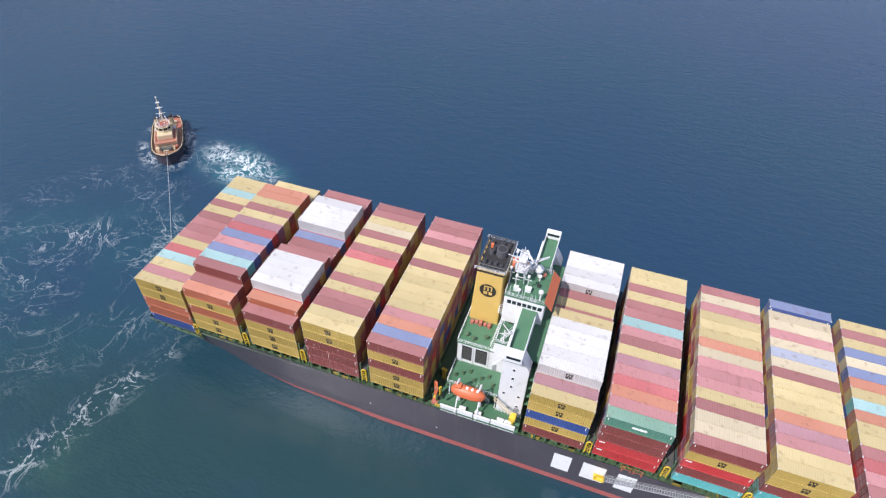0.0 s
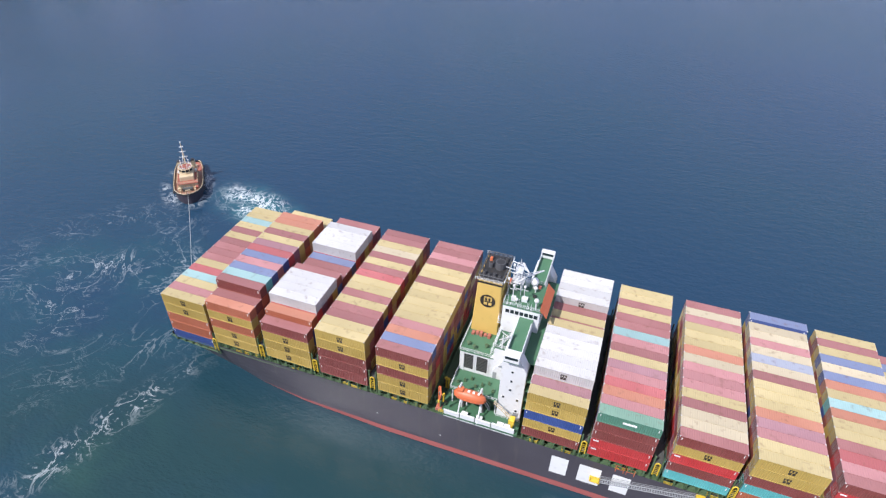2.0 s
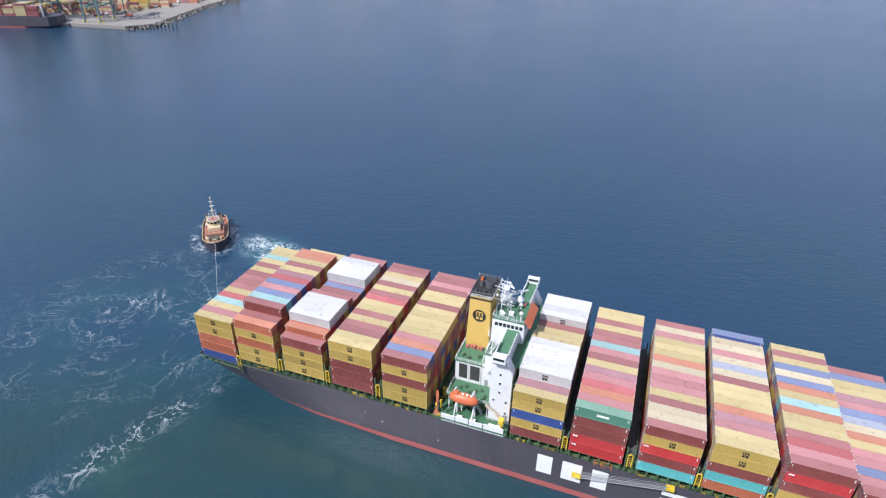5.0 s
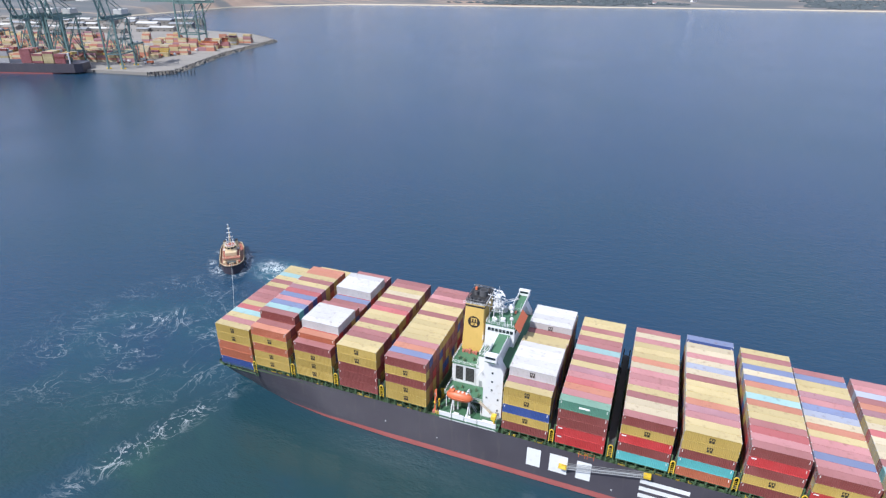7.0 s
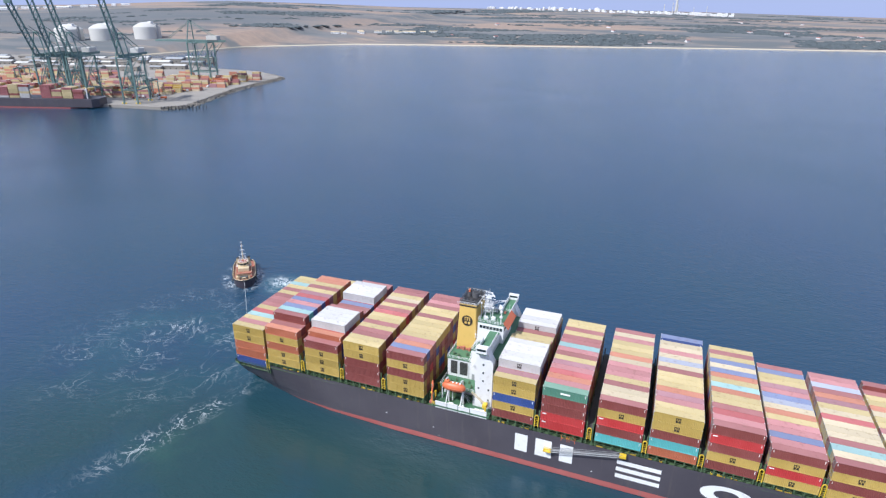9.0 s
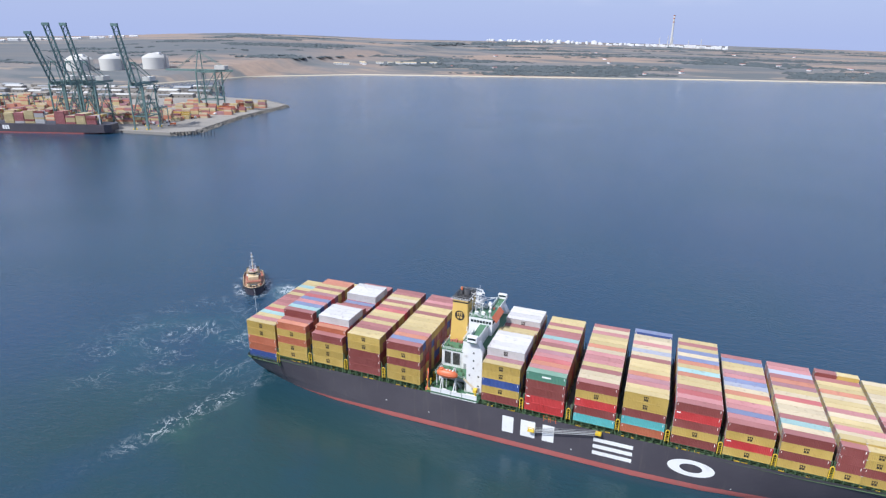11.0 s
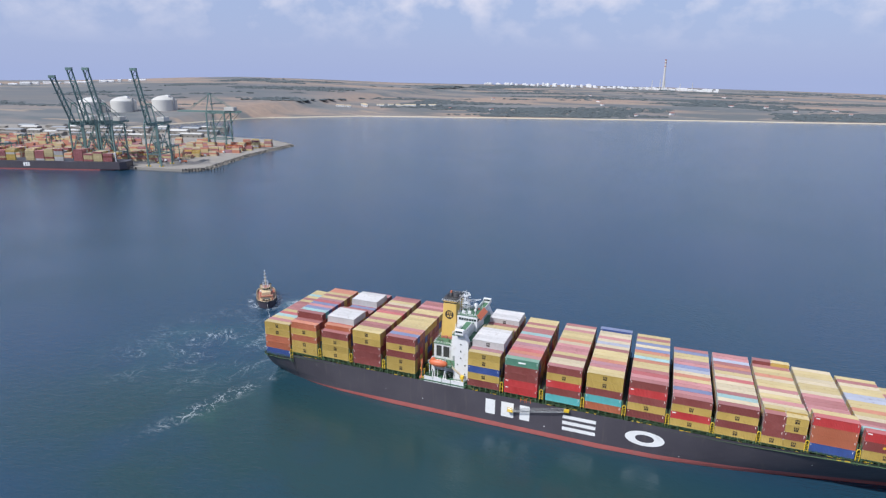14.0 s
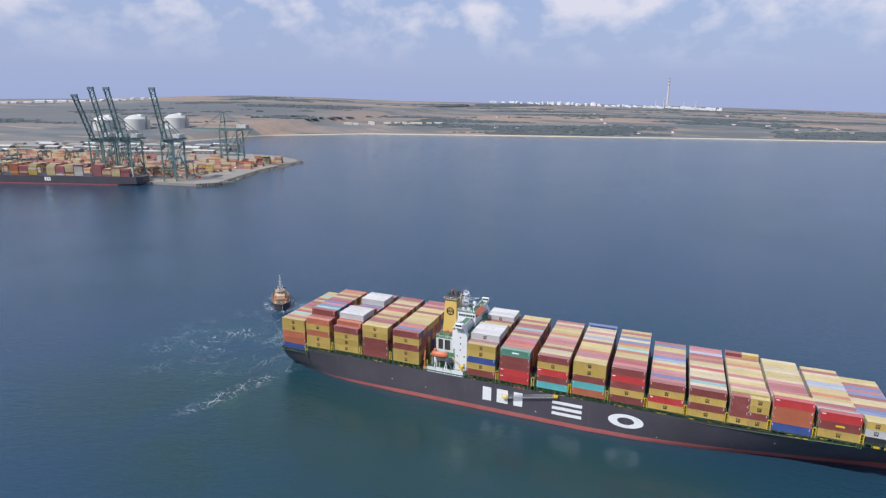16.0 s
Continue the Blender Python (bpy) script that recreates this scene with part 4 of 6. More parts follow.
for x, y, r, h in ((86.6, 5.2, 1.0, 1.2), (88.4, -5.0, 0.55, 1.9), (87.2, 3.0, 0.45, 1.0), (84.0, -4.6, 0.4, 0.8)):
    d = thing("satellite_dome", "white satellite dome on a short pedestal", "satellite dome", "roof satellite domes", at=(x, YC + (y - YC) * 0.64, 35.82))
    sheet("pedestal", d, M_WHITE, "", lambda bm, r=r, h=h: tube(bm, (0, 0, 0), (0, 0, h), r * 0.3, 8))
    bm = bmesh.new()
    ball(bm, (0, 0, h + r * 0.7), r, 14)
    part("dome", bm, M_WHITE, d, "", True)
rnd = random.Random(11)
for k in range(16):
    x, y = 82.0 + rnd.random() * 7.0, (-6.3 if k % 2 else YM + 6.4) + rnd.uniform(-0.3, 0.3)
    a = thing("aerial", "thin white whip aerial on the roof", "aerial", "roof aerials", at=(x, YC + (y - YC) * 0.64, 35.82))
    h = rnd.uniform(1.4, 3.4)
    sheet("rod", a, M_WHITE, "", lambda bm, h=h: tube(bm, (0, 0, 0), (0, 0, h), 0.06, 5, 0.03))
    sheet("foot", a, M_GREY, "", lambda bm: box(bm, -.15, .15, -.15, .15, 0, .2, 0.02))
for x, y, w, h, mat in ((85.6, -2.6, 1.2, 0.9, M_WHITE), (83.2, -3.6, 0.9, 1.1, M_WHITE), (87.4, 0.4, 0.7, 0.5, M_DARK), (85.0, 5.8, 1.0, 1.2, M_WHITE), (82.4, 5.0, 1.2, 1.0, M_WHITE), (87.9, 5.6, 0.6, 0.7, M_RUST)):
    lk = thing("roof_locker", "small steel locker on the bridge roof", "locker", "roof lockers", at=(x, YC + (y - YC) * 0.64, 35.82))
    sheet("body", lk, mat, "", lambda bm, w=w, h=h: box(bm, -w / 2, w / 2, -w * .4, w * .4, 0, h, 0.04))
    sheet("lid", lk, mat, "", lambda bm, w=w, h=h: box(bm, -w / 2 - .04, w / 2 + .04, -w * .4 - .04, w * .4 + .04, h, h + .07, 0.02))

# ---- lifeboats in their davits ----
def lifeboat(at, s):
    lb = thing("lifeboat", "enclosed orange lifeboat hung in davits at the deck edge", "lifeboat", "lifeboats", at=at)
    bm = bmesh.new()
    cols = []
    for x, w, zl, zh in ((-3.7, 0.1, 0.3, 0.9), (-3.4, 0.7, -0.3, 1.3), (-2.6, 1.15, -0.75, 1.75), (-1.2, 1.35, -0.95, 1.95), (0.6, 1.38, -1.0, 2.0), (2.2, 1.2, -0.85, 1.8), (3.1, 0.8, -0.45, 1.35), (3.6, 0.15, 0.1, 0.85)):
        cols.append([bm.verts.new((x, w * math.cos(a), (zl + zh) / 2 + (zh - zl) / 2 * math.sin(a))) for a in np.linspace(0, 2 * math.pi, 14, endpoint=False)])
    for a, c in zip(cols, cols[1:]):
        for i in range(14):
            bm.faces.new((a[i], c[i], c[(i + 1) % 14], a[(i + 1) % 14]))
    bm.faces.new(cols[0]), bm.faces.new(cols[-1][::-1])
    part("hull", bm, M_ORANGE, lb, "", True)
    sheet("gunwale", lb, M_ORANGE, "", lambda bm: [tube(bm, (x0, s0 * w0, 0.45), (x1, s0 * w1, 0.45), 0.09, 5) for s0 in (-1, 1) for x0, w0, x1, w1 in ((-3.4, .72, -1.2, 1.4), (-1.2, 1.4, 1.5, 1.36), (1.5, 1.36, 3.2, .78))])
    sheet("cockpit", lb, M_ORANGE, "", lambda bm: box(bm, -2.9, -1.5, -0.6, 0.6, 1.55, 2.35, 0.15))
    for x in (-0.6, 0.5, 1.6):
        sheet("hatch", lb, M_WHITE, "pale hatch", lambda bm, x=x: box(bm, x, x + 0.5, -0.3, 0.3, 1.86, 2.03, 0.03))
    for x in (-2.4, 2.2):
        dv = thing("davit", "white curved boat davit with a dark base", "davit", "boat davits", at=(at[0] + x, at[1], 14.0))
        sheet("arm", dv, M_WHITE, "", lambda bm: path_tube(bm, [(0, -s * 2.2, 0), (0, -s * 2.0, 6.5), (0, -s * 1.3, 9.2), (0, s * 0.2, 9.6)], 0.2, 6))
        sheet("strut", dv, M_WHITE, "", lambda bm: path_tube(bm, [(0, s * 1.0, 0), (0, -s * 1.9, 5.6)], 0.16, 6))
        sheet("fall", dv, M_GREY, "", lambda bm: tube(bm, (0, s * 0.1, 9.5), (0, 0, 8.9), 0.05, 5))
        sheet("winch", dv, M_DECKGREY, "dark winch", lambda bm: box(bm, -.5, .5, -s * 2.6 - .5, -s * 2.6 + .5, 0, 1.0, 0.08))
    return lb


lifeboat((79.4, -19.3, 20.8), -1)
lifeboat((79.4, YM + 19.3, 20.8), 1)

# white bulwark with freeing ports along the boat deck, on both sides
for s in (-1, 1):
    y0 = YC + s * 20.52
    bw = thing("boat_deck_bulwark", "white steel bulwark along the boat deck edge", "bulwark")
    for xa, xb, zt in ((73.8, 77.4, 15.3), (77.6, 80.9, 15.5), (81.1, 84.6, 15.3), (84.8, 89.9, 15.5)):
        sheet("plate", bw, M_WHITE, "", lambda bm, xa=xa, xb=xb, zt=zt: box(bm, xa, xb, min(y0, y0 - s * 0.15), max(y0, y0 - s * 0.15), 13.1, zt, 0.03))
        sheet("cap", bw, M_WHITE, "", lambda bm, xa=xa, xb=xb, zt=zt: box(bm, xa, xb, y0 - 0.2, y0 + 0.2, zt, zt + 0.1, 0.02))
    for x in (78.4, 81.8, 86.6, 88.2):
        lk = thing("liferaft", "white liferaft canister on a cradle at the deck edge", "liferaft", "liferaft canisters", at=(x, y0 - s * 1.1, 14.0))
        sheet("canister", lk, M_WHITE, "", lambda bm: tube(bm, (-.7, 0, .75), (.7, 0, .75), .42, 12))
        sheet("cradle", lk, M_GREY, "", lambda bm: [box(bm, a, a + .1, -.4, .4, 0, .5) for a in (-.5, .4)])

# provision crane, yellow, at the fore end of the boat deck; orange rescue gear at the after end
cr = thing("deck_crane", "small yellow deck crane folded at the deck edge", "deck crane", at=(89.0, -18.9, 14.0))
sheet("post", cr, M_YELLOW, "", lambda bm: tube(bm, (0, 0, 0), (0, 0, 3.2), 0.35, 10))
sheet("jib", cr, M_BUFF, "buff lattice jib", lambda bm: [tube(bm, (0, o, 3.3), (-4.6, o + 1.3, 5.6), 0.12, 5) for o in (-.3, .3)] + [tube(bm, (-k * .9, -.3 + k * .25, 3.3 + k * .45), (-k * .9, .3 + k * .25, 3.3 + k * .45), 0.07, 4) for k in range(6)])
sheet("cab", cr, M_YELLOW, "", lambda bm: box(bm, -.7, .6, -.8, .7, 2.3, 3.6, 0.1))
rg = thing("rescue_davit", "tall orange rescue davit by the boat deck", "davit", at=(72.3, -18.9, 13.4))
sheet("column", rg, M_ORANGE, "", lambda bm: box(bm, -.25, .25, -.25, .25, 0, 7.6, 0.06))
sheet("jib", rg, M_ORANGE, "", lambda bm: path_tube(bm, [(0, 0, 7.4), (.5, -.8, 8.6), (.9, -1.6, 7.2), (.5, -2.0, 5.0)], 0.16, 6))
sheet("ram", rg, M_GREY, "", lambda bm: tube(bm, (.3, -.3, 5.0), (.4, -1.5, 7.7), 0.12, 6))
sheet("hook_block", rg, M_YELLOW, "", lambda bm: box(bm, .3, .7, -2.2, -1.8, 4.9, 5.6, 0.05))
sheet("base", rg, M_RUST, "", lambda bm: box(bm, -.7, .7, -.7, .7, 0, .8, 0.05))
rnd = random.Random(5)
for k in range(14):
    x, y = rnd.uniform(70.6, 73.4), rnd.uniform(-19.6, -10)
    lk = thing("deck_vent", "small yellow and green deck ventilator", "ventilator", "deck ventilators", at=(x, y, 12.2))
    mt = rnd.choice((M_YELLOW, M_FRAME, M_FRAME, M_DECKGREY))
    h = rnd.uniform(1.5, 4.5)
    sheet("trunk", lk, mt, "", lambda bm, h=h: tube(bm, (0, 0, 0), (0, 0, h), 0.22, 8))
    sheet("head", lk, mt, "", lambda bm, h=h: tube(bm, (0, 0, h), (0, 0, h + .35), 0.4, 10, 0.3))

# ---- lashing bridges, deck edge posts and yellow hoops between the bays ----
order = ["A1", "A2", "A3", "A4", "A5", "F1", "F2", "F3", "F4", "F5", "F6", "F7", "F8", "F9", "F10", "F11"]
for a, c in zip(order, order[1:]):
    if a == "A5":
        continue
    x0, x1 = START[a] + LEN + 0.15, START[c] - 0.15
    zb = min(BASE[a], BASE[c])
    xm = (x0 + x1) / 2
    lb = thing("lashing_bridge", "dark green lashing bridge between two rows of containers", "lashing bridge", "lashing bridges", at=(xm, 0, zb))
    w = max(0.5, min(1.0, (x1 - x0) / 2 - 0.1))
    sheet("walkway", lb, M_DECKGREY, "", lambda bm: box(bm, -w, w, NEAR + 0.2, 20.6, 3.1, 3.2))
    sheet("lower_walkway", lb, M_DECKGREY, "", lambda bm: box(bm, -w, w, NEAR + 0.2, 20.6, 0.1, 0.2))
    for k in range(9):
        y = NEAR + 0.35 + k * 5.05
        sheet("post", lb, M_FRAME if k == 0 else M_DECKGREY, "", lambda bm, y=y: (box(bm, -w, -w + 0.28, y - .15, y + .15, -2.0, 5.3), box(bm, w - 0.28, w, y - .15, y + .15, -2.0, 5.3)))
    for z in (4.1, 5.2):
        sheet("bar", lb, M_FRAME, "", lambda bm, z=z: (tube(bm, (-w, NEAR + .3, z), (-w, 20.3, z), .05, 4), tube(bm, (w, NEAR + .3, z), (w, 20.3, z), .05, 4)))
    hp = thing("ladder_hoop", "yellow ladder with a rounded safety hoop beside the stacks", "ladder", "ladder hoops", at=(xm, NEAR - 0.05, zb - 0.6))
    for s in (-1, 1):
        sheet("stile", hp, M_YELLOW, "", lambda bm, s=s: box(bm, s * .5 - .1, s * .5 + .1, -.1, .12, 0.4, 3.7))
    sheet("hoop", hp, M_YELLOW, "", lambda bm: path_tube(bm, [(.5 * math.cos(t), 0, 3.6 + .75 * math.sin(t)) for t in np.linspace(0, math.pi, 9)], .16, 6))
    for k in range(5):
        sheet("rung", hp, M_YELLOW, "", lambda bm, k=k: tube(bm, (-.45, 0, .8 + k * .6), (.45, 0, .8 + k * .6), .05, 4))
rnd = random.Random(3)
for bay in order:
    x0, zb = START[bay], BASE[bay]
    top = interp(x0 + 6, HULL)[2]
    fr = thing("deck_edge_frame", "green steel pedestals carrying the outboard stacks", "stack pedestals", "deck edge frames", at=(x0, NEAR, 0))
    for k in range(6):
        x = 0.3 + k * 2.3
        sheet("pedestal", fr, M_FRAME, "", lambda bm, x=x: (box(bm, x - .16, x + .16, 0.1, 0.5, top - 1.0, zb - .02), box(bm, x - .3, x + .3, 0.02, 0.7, zb - .25, zb - .02), box(bm, x - .1, x + .1, .5, 1.6, top - 1.0, top + .2)))
    sheet("beam", fr, M_FRAME, "", lambda bm: box(bm, -.1, 12.3, .15, .4, zb - .3, zb - .12))
    sheet("rail", fr, M_FRAME, "", lambda bm: [tube(bm, (-.9, -.2, top + h), (13.2, -.2, top + h), .045, 4) for h in (.5, 1.0)] + [tube(bm, (-.9 + i * 1.4, -.2, top - .1), (-.9 + i * 1.4, -.2, top + 1.0), .04, 4) for i in range(11)])
    sheet("hatch_coaming", fr, M_FRAME, "", lambda bm: box(bm, -.2, 12.4, 2.4, 38.2, top - 1.2, zb - .05))
    for k in range(rnd.randint(2, 5)):
        x, ln = rnd.uniform(0.3, 10.5), rnd.uniform(0.6, 2.0)
        g = thing("lashing_gear_bin", "yellow bin of lashing gear on the side deck", "gear bin", "lashing gear bins", at=(x0 + x, NEAR + rnd.uniform(.5, 1.0), top - .98))
        sheet("body", g, M_YELLOW, "", lambda bm, ln=ln: box(bm, 0, ln, -.3, .3, 0, .9, .05))
        sheet("rim", g, M_DARK, "", lambda bm, ln=ln: box(bm, .06, ln - .06, -.24, .24, .9, .93))

# accommodation ladder stowed along the hull
gw = thing("gangway", "long grey gangway stowed along the black hull", "gangway", at=(109.2, NEAR - 0.9, 8.2))
run = Vector((19.5, 0, 4.2))
for s in (-.45, .45):
    for z in (0, 0.55, 1.05):
        sheet("stringer", gw, M_GREY, "", lambda bm, s=s, z=z: tube(bm, (0, s, z), (run.x, s, run.z + z), .10 if z == 0 else .05, 5))
sheet("tread", gw, M_GREY, "", lambda bm: [tube(bm, (run.x * i / 40, -.45, run.z * i / 40), (run.x * i / 40, .45, run.z * i / 40), .09, 4) for i in range(41)])
sheet("platform", gw, M_YELLOW, "yellow lower platform", lambda bm: box(bm, -1.8, .4, -.8, .6, -.1, .15, .03))
sheet("turntable", gw, M_YELLOW, "yellow upper platform", lambda bm: box(bm, 18.8, 20.6, -.7, .7, 4.2, 5.0, .05))
sheet("guard", gw, M_YELLOW, "", lambda bm: path_tube(bm, [(-1.6, -.7, .1), (-1.6, -.7, 1.6), (.2, -.7, 1.5), (.2, -.7, .1)], .1, 5))
for x, z in ((57.0, 6.0), (73.0, 5.2), (121.0, 4.1), (167.0, 2.6), (206.0, 8.5)):
    pt = hull_mark("draught_mark", [[(0, 0), (1, 0), (1, 1), (0, 1)]], x, z, 0.4, 0.35)
for x in (112.8, 115.0):
    og = thing("pilot_gate", "orange gate frame at the deck edge", "gate", "pilot gates", at=(x, NEAR - 0.12, 12.2))
    for s in (-.8, .8):
        sheet("post", og, M_ORANGE, "", lambda bm, s=s: box(bm, s - .07, s + .07, -.08, .08, 0, 2.0))
    sheet("bar", og, M_ORANGE, "", lambda bm: [tube(bm, (-.8, 0, z), (.8, 0, z), .06, 4) for z in (.9, 1.95)])
# mooring gear on the low stern deck
for k in range(9):
    x, y = 1.2 + (k % 3) * 4.2, -17.6 + (k // 3) * 16 + (k % 2)
    bo = thing("bollard", "pair of dark mooring bollards on the stern deck", "bollard", "stern bollards", at=(x, y, 10.22))
    for s in (-.5, .5):
        sheet("post", bo, M_DARK, "", lambda bm, s=s: tube(bm, (s, 0, .1), (s, 0, 1.0), .25, 10))
    sheet("plate", bo, M_FRAME, "", lambda bm: box(bm, -1, 1, -.4, .4, 0, .1, .02))

# more rails, ladders and lamps about the house
for y in (-16.9, YM + 16.9):
    rail_run("rail", house, M_WHITE, [(84.9, y), (90.4, y)], 14.0, 1.1, 1.2, .045)
rail_run("rail", house, M_WHITE, [(91.25, -15.8), (91.25, YM + 15.8)], 26.7, 1.05, 1.6, .045)
rail_run("rail", house, M_WHITE, [(91.25, -15.8), (91.25, YM + 15.8)], 23.8, 1.05, 1.6, .045)
rail_run("rail", house, M_WHITE, [(74.6, -3.7), (81.0, -3.7), (81.0, 6.0), (74.6, 6.0)], 40.5, 0.9, 1.0, .04)
rail_run("rail", house, M_YELLOW, [(72.7, -20.3), (73.7, -20.3)], 14.0, 1.1, .5, .06)
for k in range(7):
    x, y = 75.2 + k * 1.35, -14.6 + (k % 3) * .9
    it = thing("deck_fitting", "small green fitting on the lower deck", "deck fitting", "deck fittings", at=(x, y, 18.8))
    sheet("base", it, M_FRAME, "", lambda bm: box(bm, -.3, .3, -.25, .25, 0, .5, .04))
    sheet("cowl", it, M_FRAME, "", lambda bm: tube(bm, (0, 0, .5), (0, 0, 1.0), .2, 8))
for x, y, z in ((75.4, -8.5, 25.12), (77.0, -9.2, 25.12), (79.5, -8.0, 25.12), (81.0, -6.0, 25.12), (75.2, 8.0, 25.12), (79.0, 9.0, 25.12)):
    it = thing("mushroom_vent", "green mushroom ventilator on the green deck", "ventilator", "mushroom ventilators", at=(x, y, z))
    sheet("trunk", it, M_FRAME, "", lambda bm: tube(bm, (0, 0, 0), (0, 0, .8), .25, 10))
    sheet("cap", it, M_FRAME, "", lambda bm: tube(bm, (0, 0, .8), (0, 0, 1.1), .5, 12, .3))

# ---- tug, its tow line ----
TUG = pose(-57.9, 56.4, 0, 0, 0, -52) @ Matrix.Scale(0.88, 4)
tug = thing("tugboat", "dark-hulled harbour tug with buff deckhouse and red-oxide deck", "tugboat")
tug.matrix_basis = TUG
TUG_LINE = [(-16, 4.2), (-14.5, 5.2), (-9, 6.0), (4, 6.1), (10, 5.6), (13.4, 4.2), (15.2, 2.4), (16, 0.6)]


def tug_rise(x):
    return 2.3 + max(0, x) * 0.10


def tug_shell(bm):
    cols = []
    for x, hw in TUG_LINE:
        h = tug_rise(x)
        cols.append([bm.verts.new((x, s * hw * f, z)) for s, f, z in ((-1, .78, -1.2), (-1, .94, .5), (-1, 1, h + 1.0), (1, 1, h + 1.0), (1, .94, .5), (1, .78, -1.2))])
    for a, c in zip(cols, cols[1:]):
        for i in (0, 1, 3, 4):
            bm.faces.new((a[i], c[i], c[i + 1], a[i + 1]))
    for cc in (cols[0], cols[-1]):
        bm.faces.new((cc[0], cc[1], cc[4], cc[5]))
        bm.faces.new((cc[1], cc[2], cc[3], cc[4]))


def tug_deck(bm):
    cols = [(bm.verts.new((x, -hw + .1, tug_rise(x))), bm.verts.new((x, hw - .1, tug_rise(x)))) for x, hw in TUG_LINE]
    for a, c in zip(cols, cols[1:]):
        bm.faces.new((a[0], c[0], c[1], a[1]))


def tug_fender(bm):
    for s in (-1, 1):
        path_tube(bm, [(x, s * (hw + .1), tug_rise(x) + .7) for x, hw in TUG_LINE], .38, 7)
    x, hw = TUG_LINE[-1]
    tube(bm, (x, -hw, tug_rise(x) + .7), (x, hw, tug_rise(x) + .7), .45, 7)


M_TUGDARK = painted("tug_hull_paint", (0.035, 0.030, 0.045), 0.5, (0.10, 0.06, 0.05), 0.5, 0.4)
sheet("hull", tug, M_TUGDARK, "dark painted hull", tug_shell)
M_TUGDECK = painted("tug_deck_buff", (0.37, 0.19, 0.12), 0.6, (0.20, 0.07, 0.05), 0.7, 0.9)
sheet("deck", tug, M_TUGDECK, "worn buff and rust deck", tug_deck)
sheet("after_deck", tug, M_RUST, "red-oxide towing deck", lambda bm: prism(bm, [(-15.6, -3.9), (-14.3, -4.7), (-7.2, -5.6), (-7.2, 5.6), (-14.3, 4.7), (-15.6, 3.9)], 2.32, 2.40))
for s0 in (-1, 1):
    sheet("bulwark_cap", tug, M_BUFF, "buff bulwark rail", lambda bm, s0=s0: path_tube(bm, [(x, s0 * (hw - .12), tug_rise(x) + 1.05) for x, hw in TUG_LINE], .16, 5))
sheet("fender", tug, M_DARK, "thick black rubber fender", tug_fender)
sheet("deckhouse", tug, M_BUFF, "buff deckhouse", lambda bm: box(bm, -6.5, 8.0, -3.9, 3.9, 2.2, 5.4, .25))
sheet("upper_deck", tug, M_RUST, "red-oxide upper deck", lambda bm: box(bm, -6.8, 8.4, -4.2, 4.2, 5.4, 5.52, .0))
sheet("bridge_deck_house", tug, M_BUFF, "", lambda bm: box(bm, -3.5, 5.8, -2.9, 2.9, 5.52, 7.6, .2))


def tug_wheel(bm):
    k = 10
    lo = [(1.2 + 3.0 * math.cos(a), 2.9 * math.sin(a)) for a in np.linspace(0, 2 * math.pi, k, endpoint=False)]
    prism(bm, lo, 7.6, 8.5)
    prism(bm, [(x * 1.02, y * 1.04) for x, y in lo], 9.7, 9.95)


wheel = sheet("wheelhouse", tug, M_BUFF, "buff wheelhouse with windows all round", tug_wheel)
sheet("pane", wheel, M_GLASS, "dark window band", lambda bm: prism(bm, [(1.2 + 2.85 * math.cos(a), 2.75 * math.sin(a)) for a in np.linspace(0, 2 * math.pi, 10, endpoint=False)], 8.5, 9.7))
for i in range(10):
    a = 2 * math.pi * i / 10
    sheet("mullion", wheel, M_BUFF, "", lambda bm, a=a: tube(bm, (1.2 + 2.95 * math.cos(a), 2.85 * math.sin(a), 8.45), (1.2 + 2.95 * math.cos(a), 2.85 * math.sin(a), 9.75), .13, 5))
for y in (-2.9, 2.9):
    sheet("funnel", tug, M_BUFF, "short buff funnel", lambda bm, y=y: box(bm, -6.2, -4.2, y - .8, y + .8, 5.52, 9.4, .25))
    sheet("funnel_top", tug, M_DARK, "black funnel top", lambda bm, y=y: box(bm, -6.1, -4.3, y - .7, y + .7, 9.4, 9.9, .1))
sheet("mast", tug, M_BUFF, "tall mast", lambda bm: tube(bm, (-2.4, 0, 7.5), (-3.6, 0, 19.0), .32, 8, .14))
sheet("mast_leg", tug, M_BUFF, "", lambda bm: tube(bm, (-5.2, 0, 5.5), (-3.1, 0, 14.0), .2, 6))
for z, w in ((12.6, 3.4), (15.0, 2.6), (17.2, 1.8)):
    x = -2.4 - 1.2 * (z - 7.5) / 11.5
    sheet("crosstree", tug, M_WHITE, "", lambda bm, z=z, w=w, x=x: (tube(bm, (x, -w / 2, z), (x, w / 2, z), .12, 5), box(bm, x - .5, x + .5, -.6, .6, z - .1, z + .06)))
sheet("mast_light", tug, M_WHITE, "", lambda bm: ball(bm, (-3.65, 0, 19.3), .35, 8))
sheet("wheelhouse_top", wheel, M_RUST, "red-oxide wheelhouse top", lambda bm: prism(bm, [(1.2 + 2.5 * math.cos(a), 2.45 * math.sin(a)) for a in np.linspace(0, 2 * math.pi, 10, endpoint=False)], 9.95, 10.0))
rail_run("rail", wheel, M_WHITE, [(1.2 + 2.8 * math.cos(a), 2.7 * math.sin(a)) for a in np.linspace(0, 2 * math.pi, 11)], 9.95, .9, 1.5, .06)
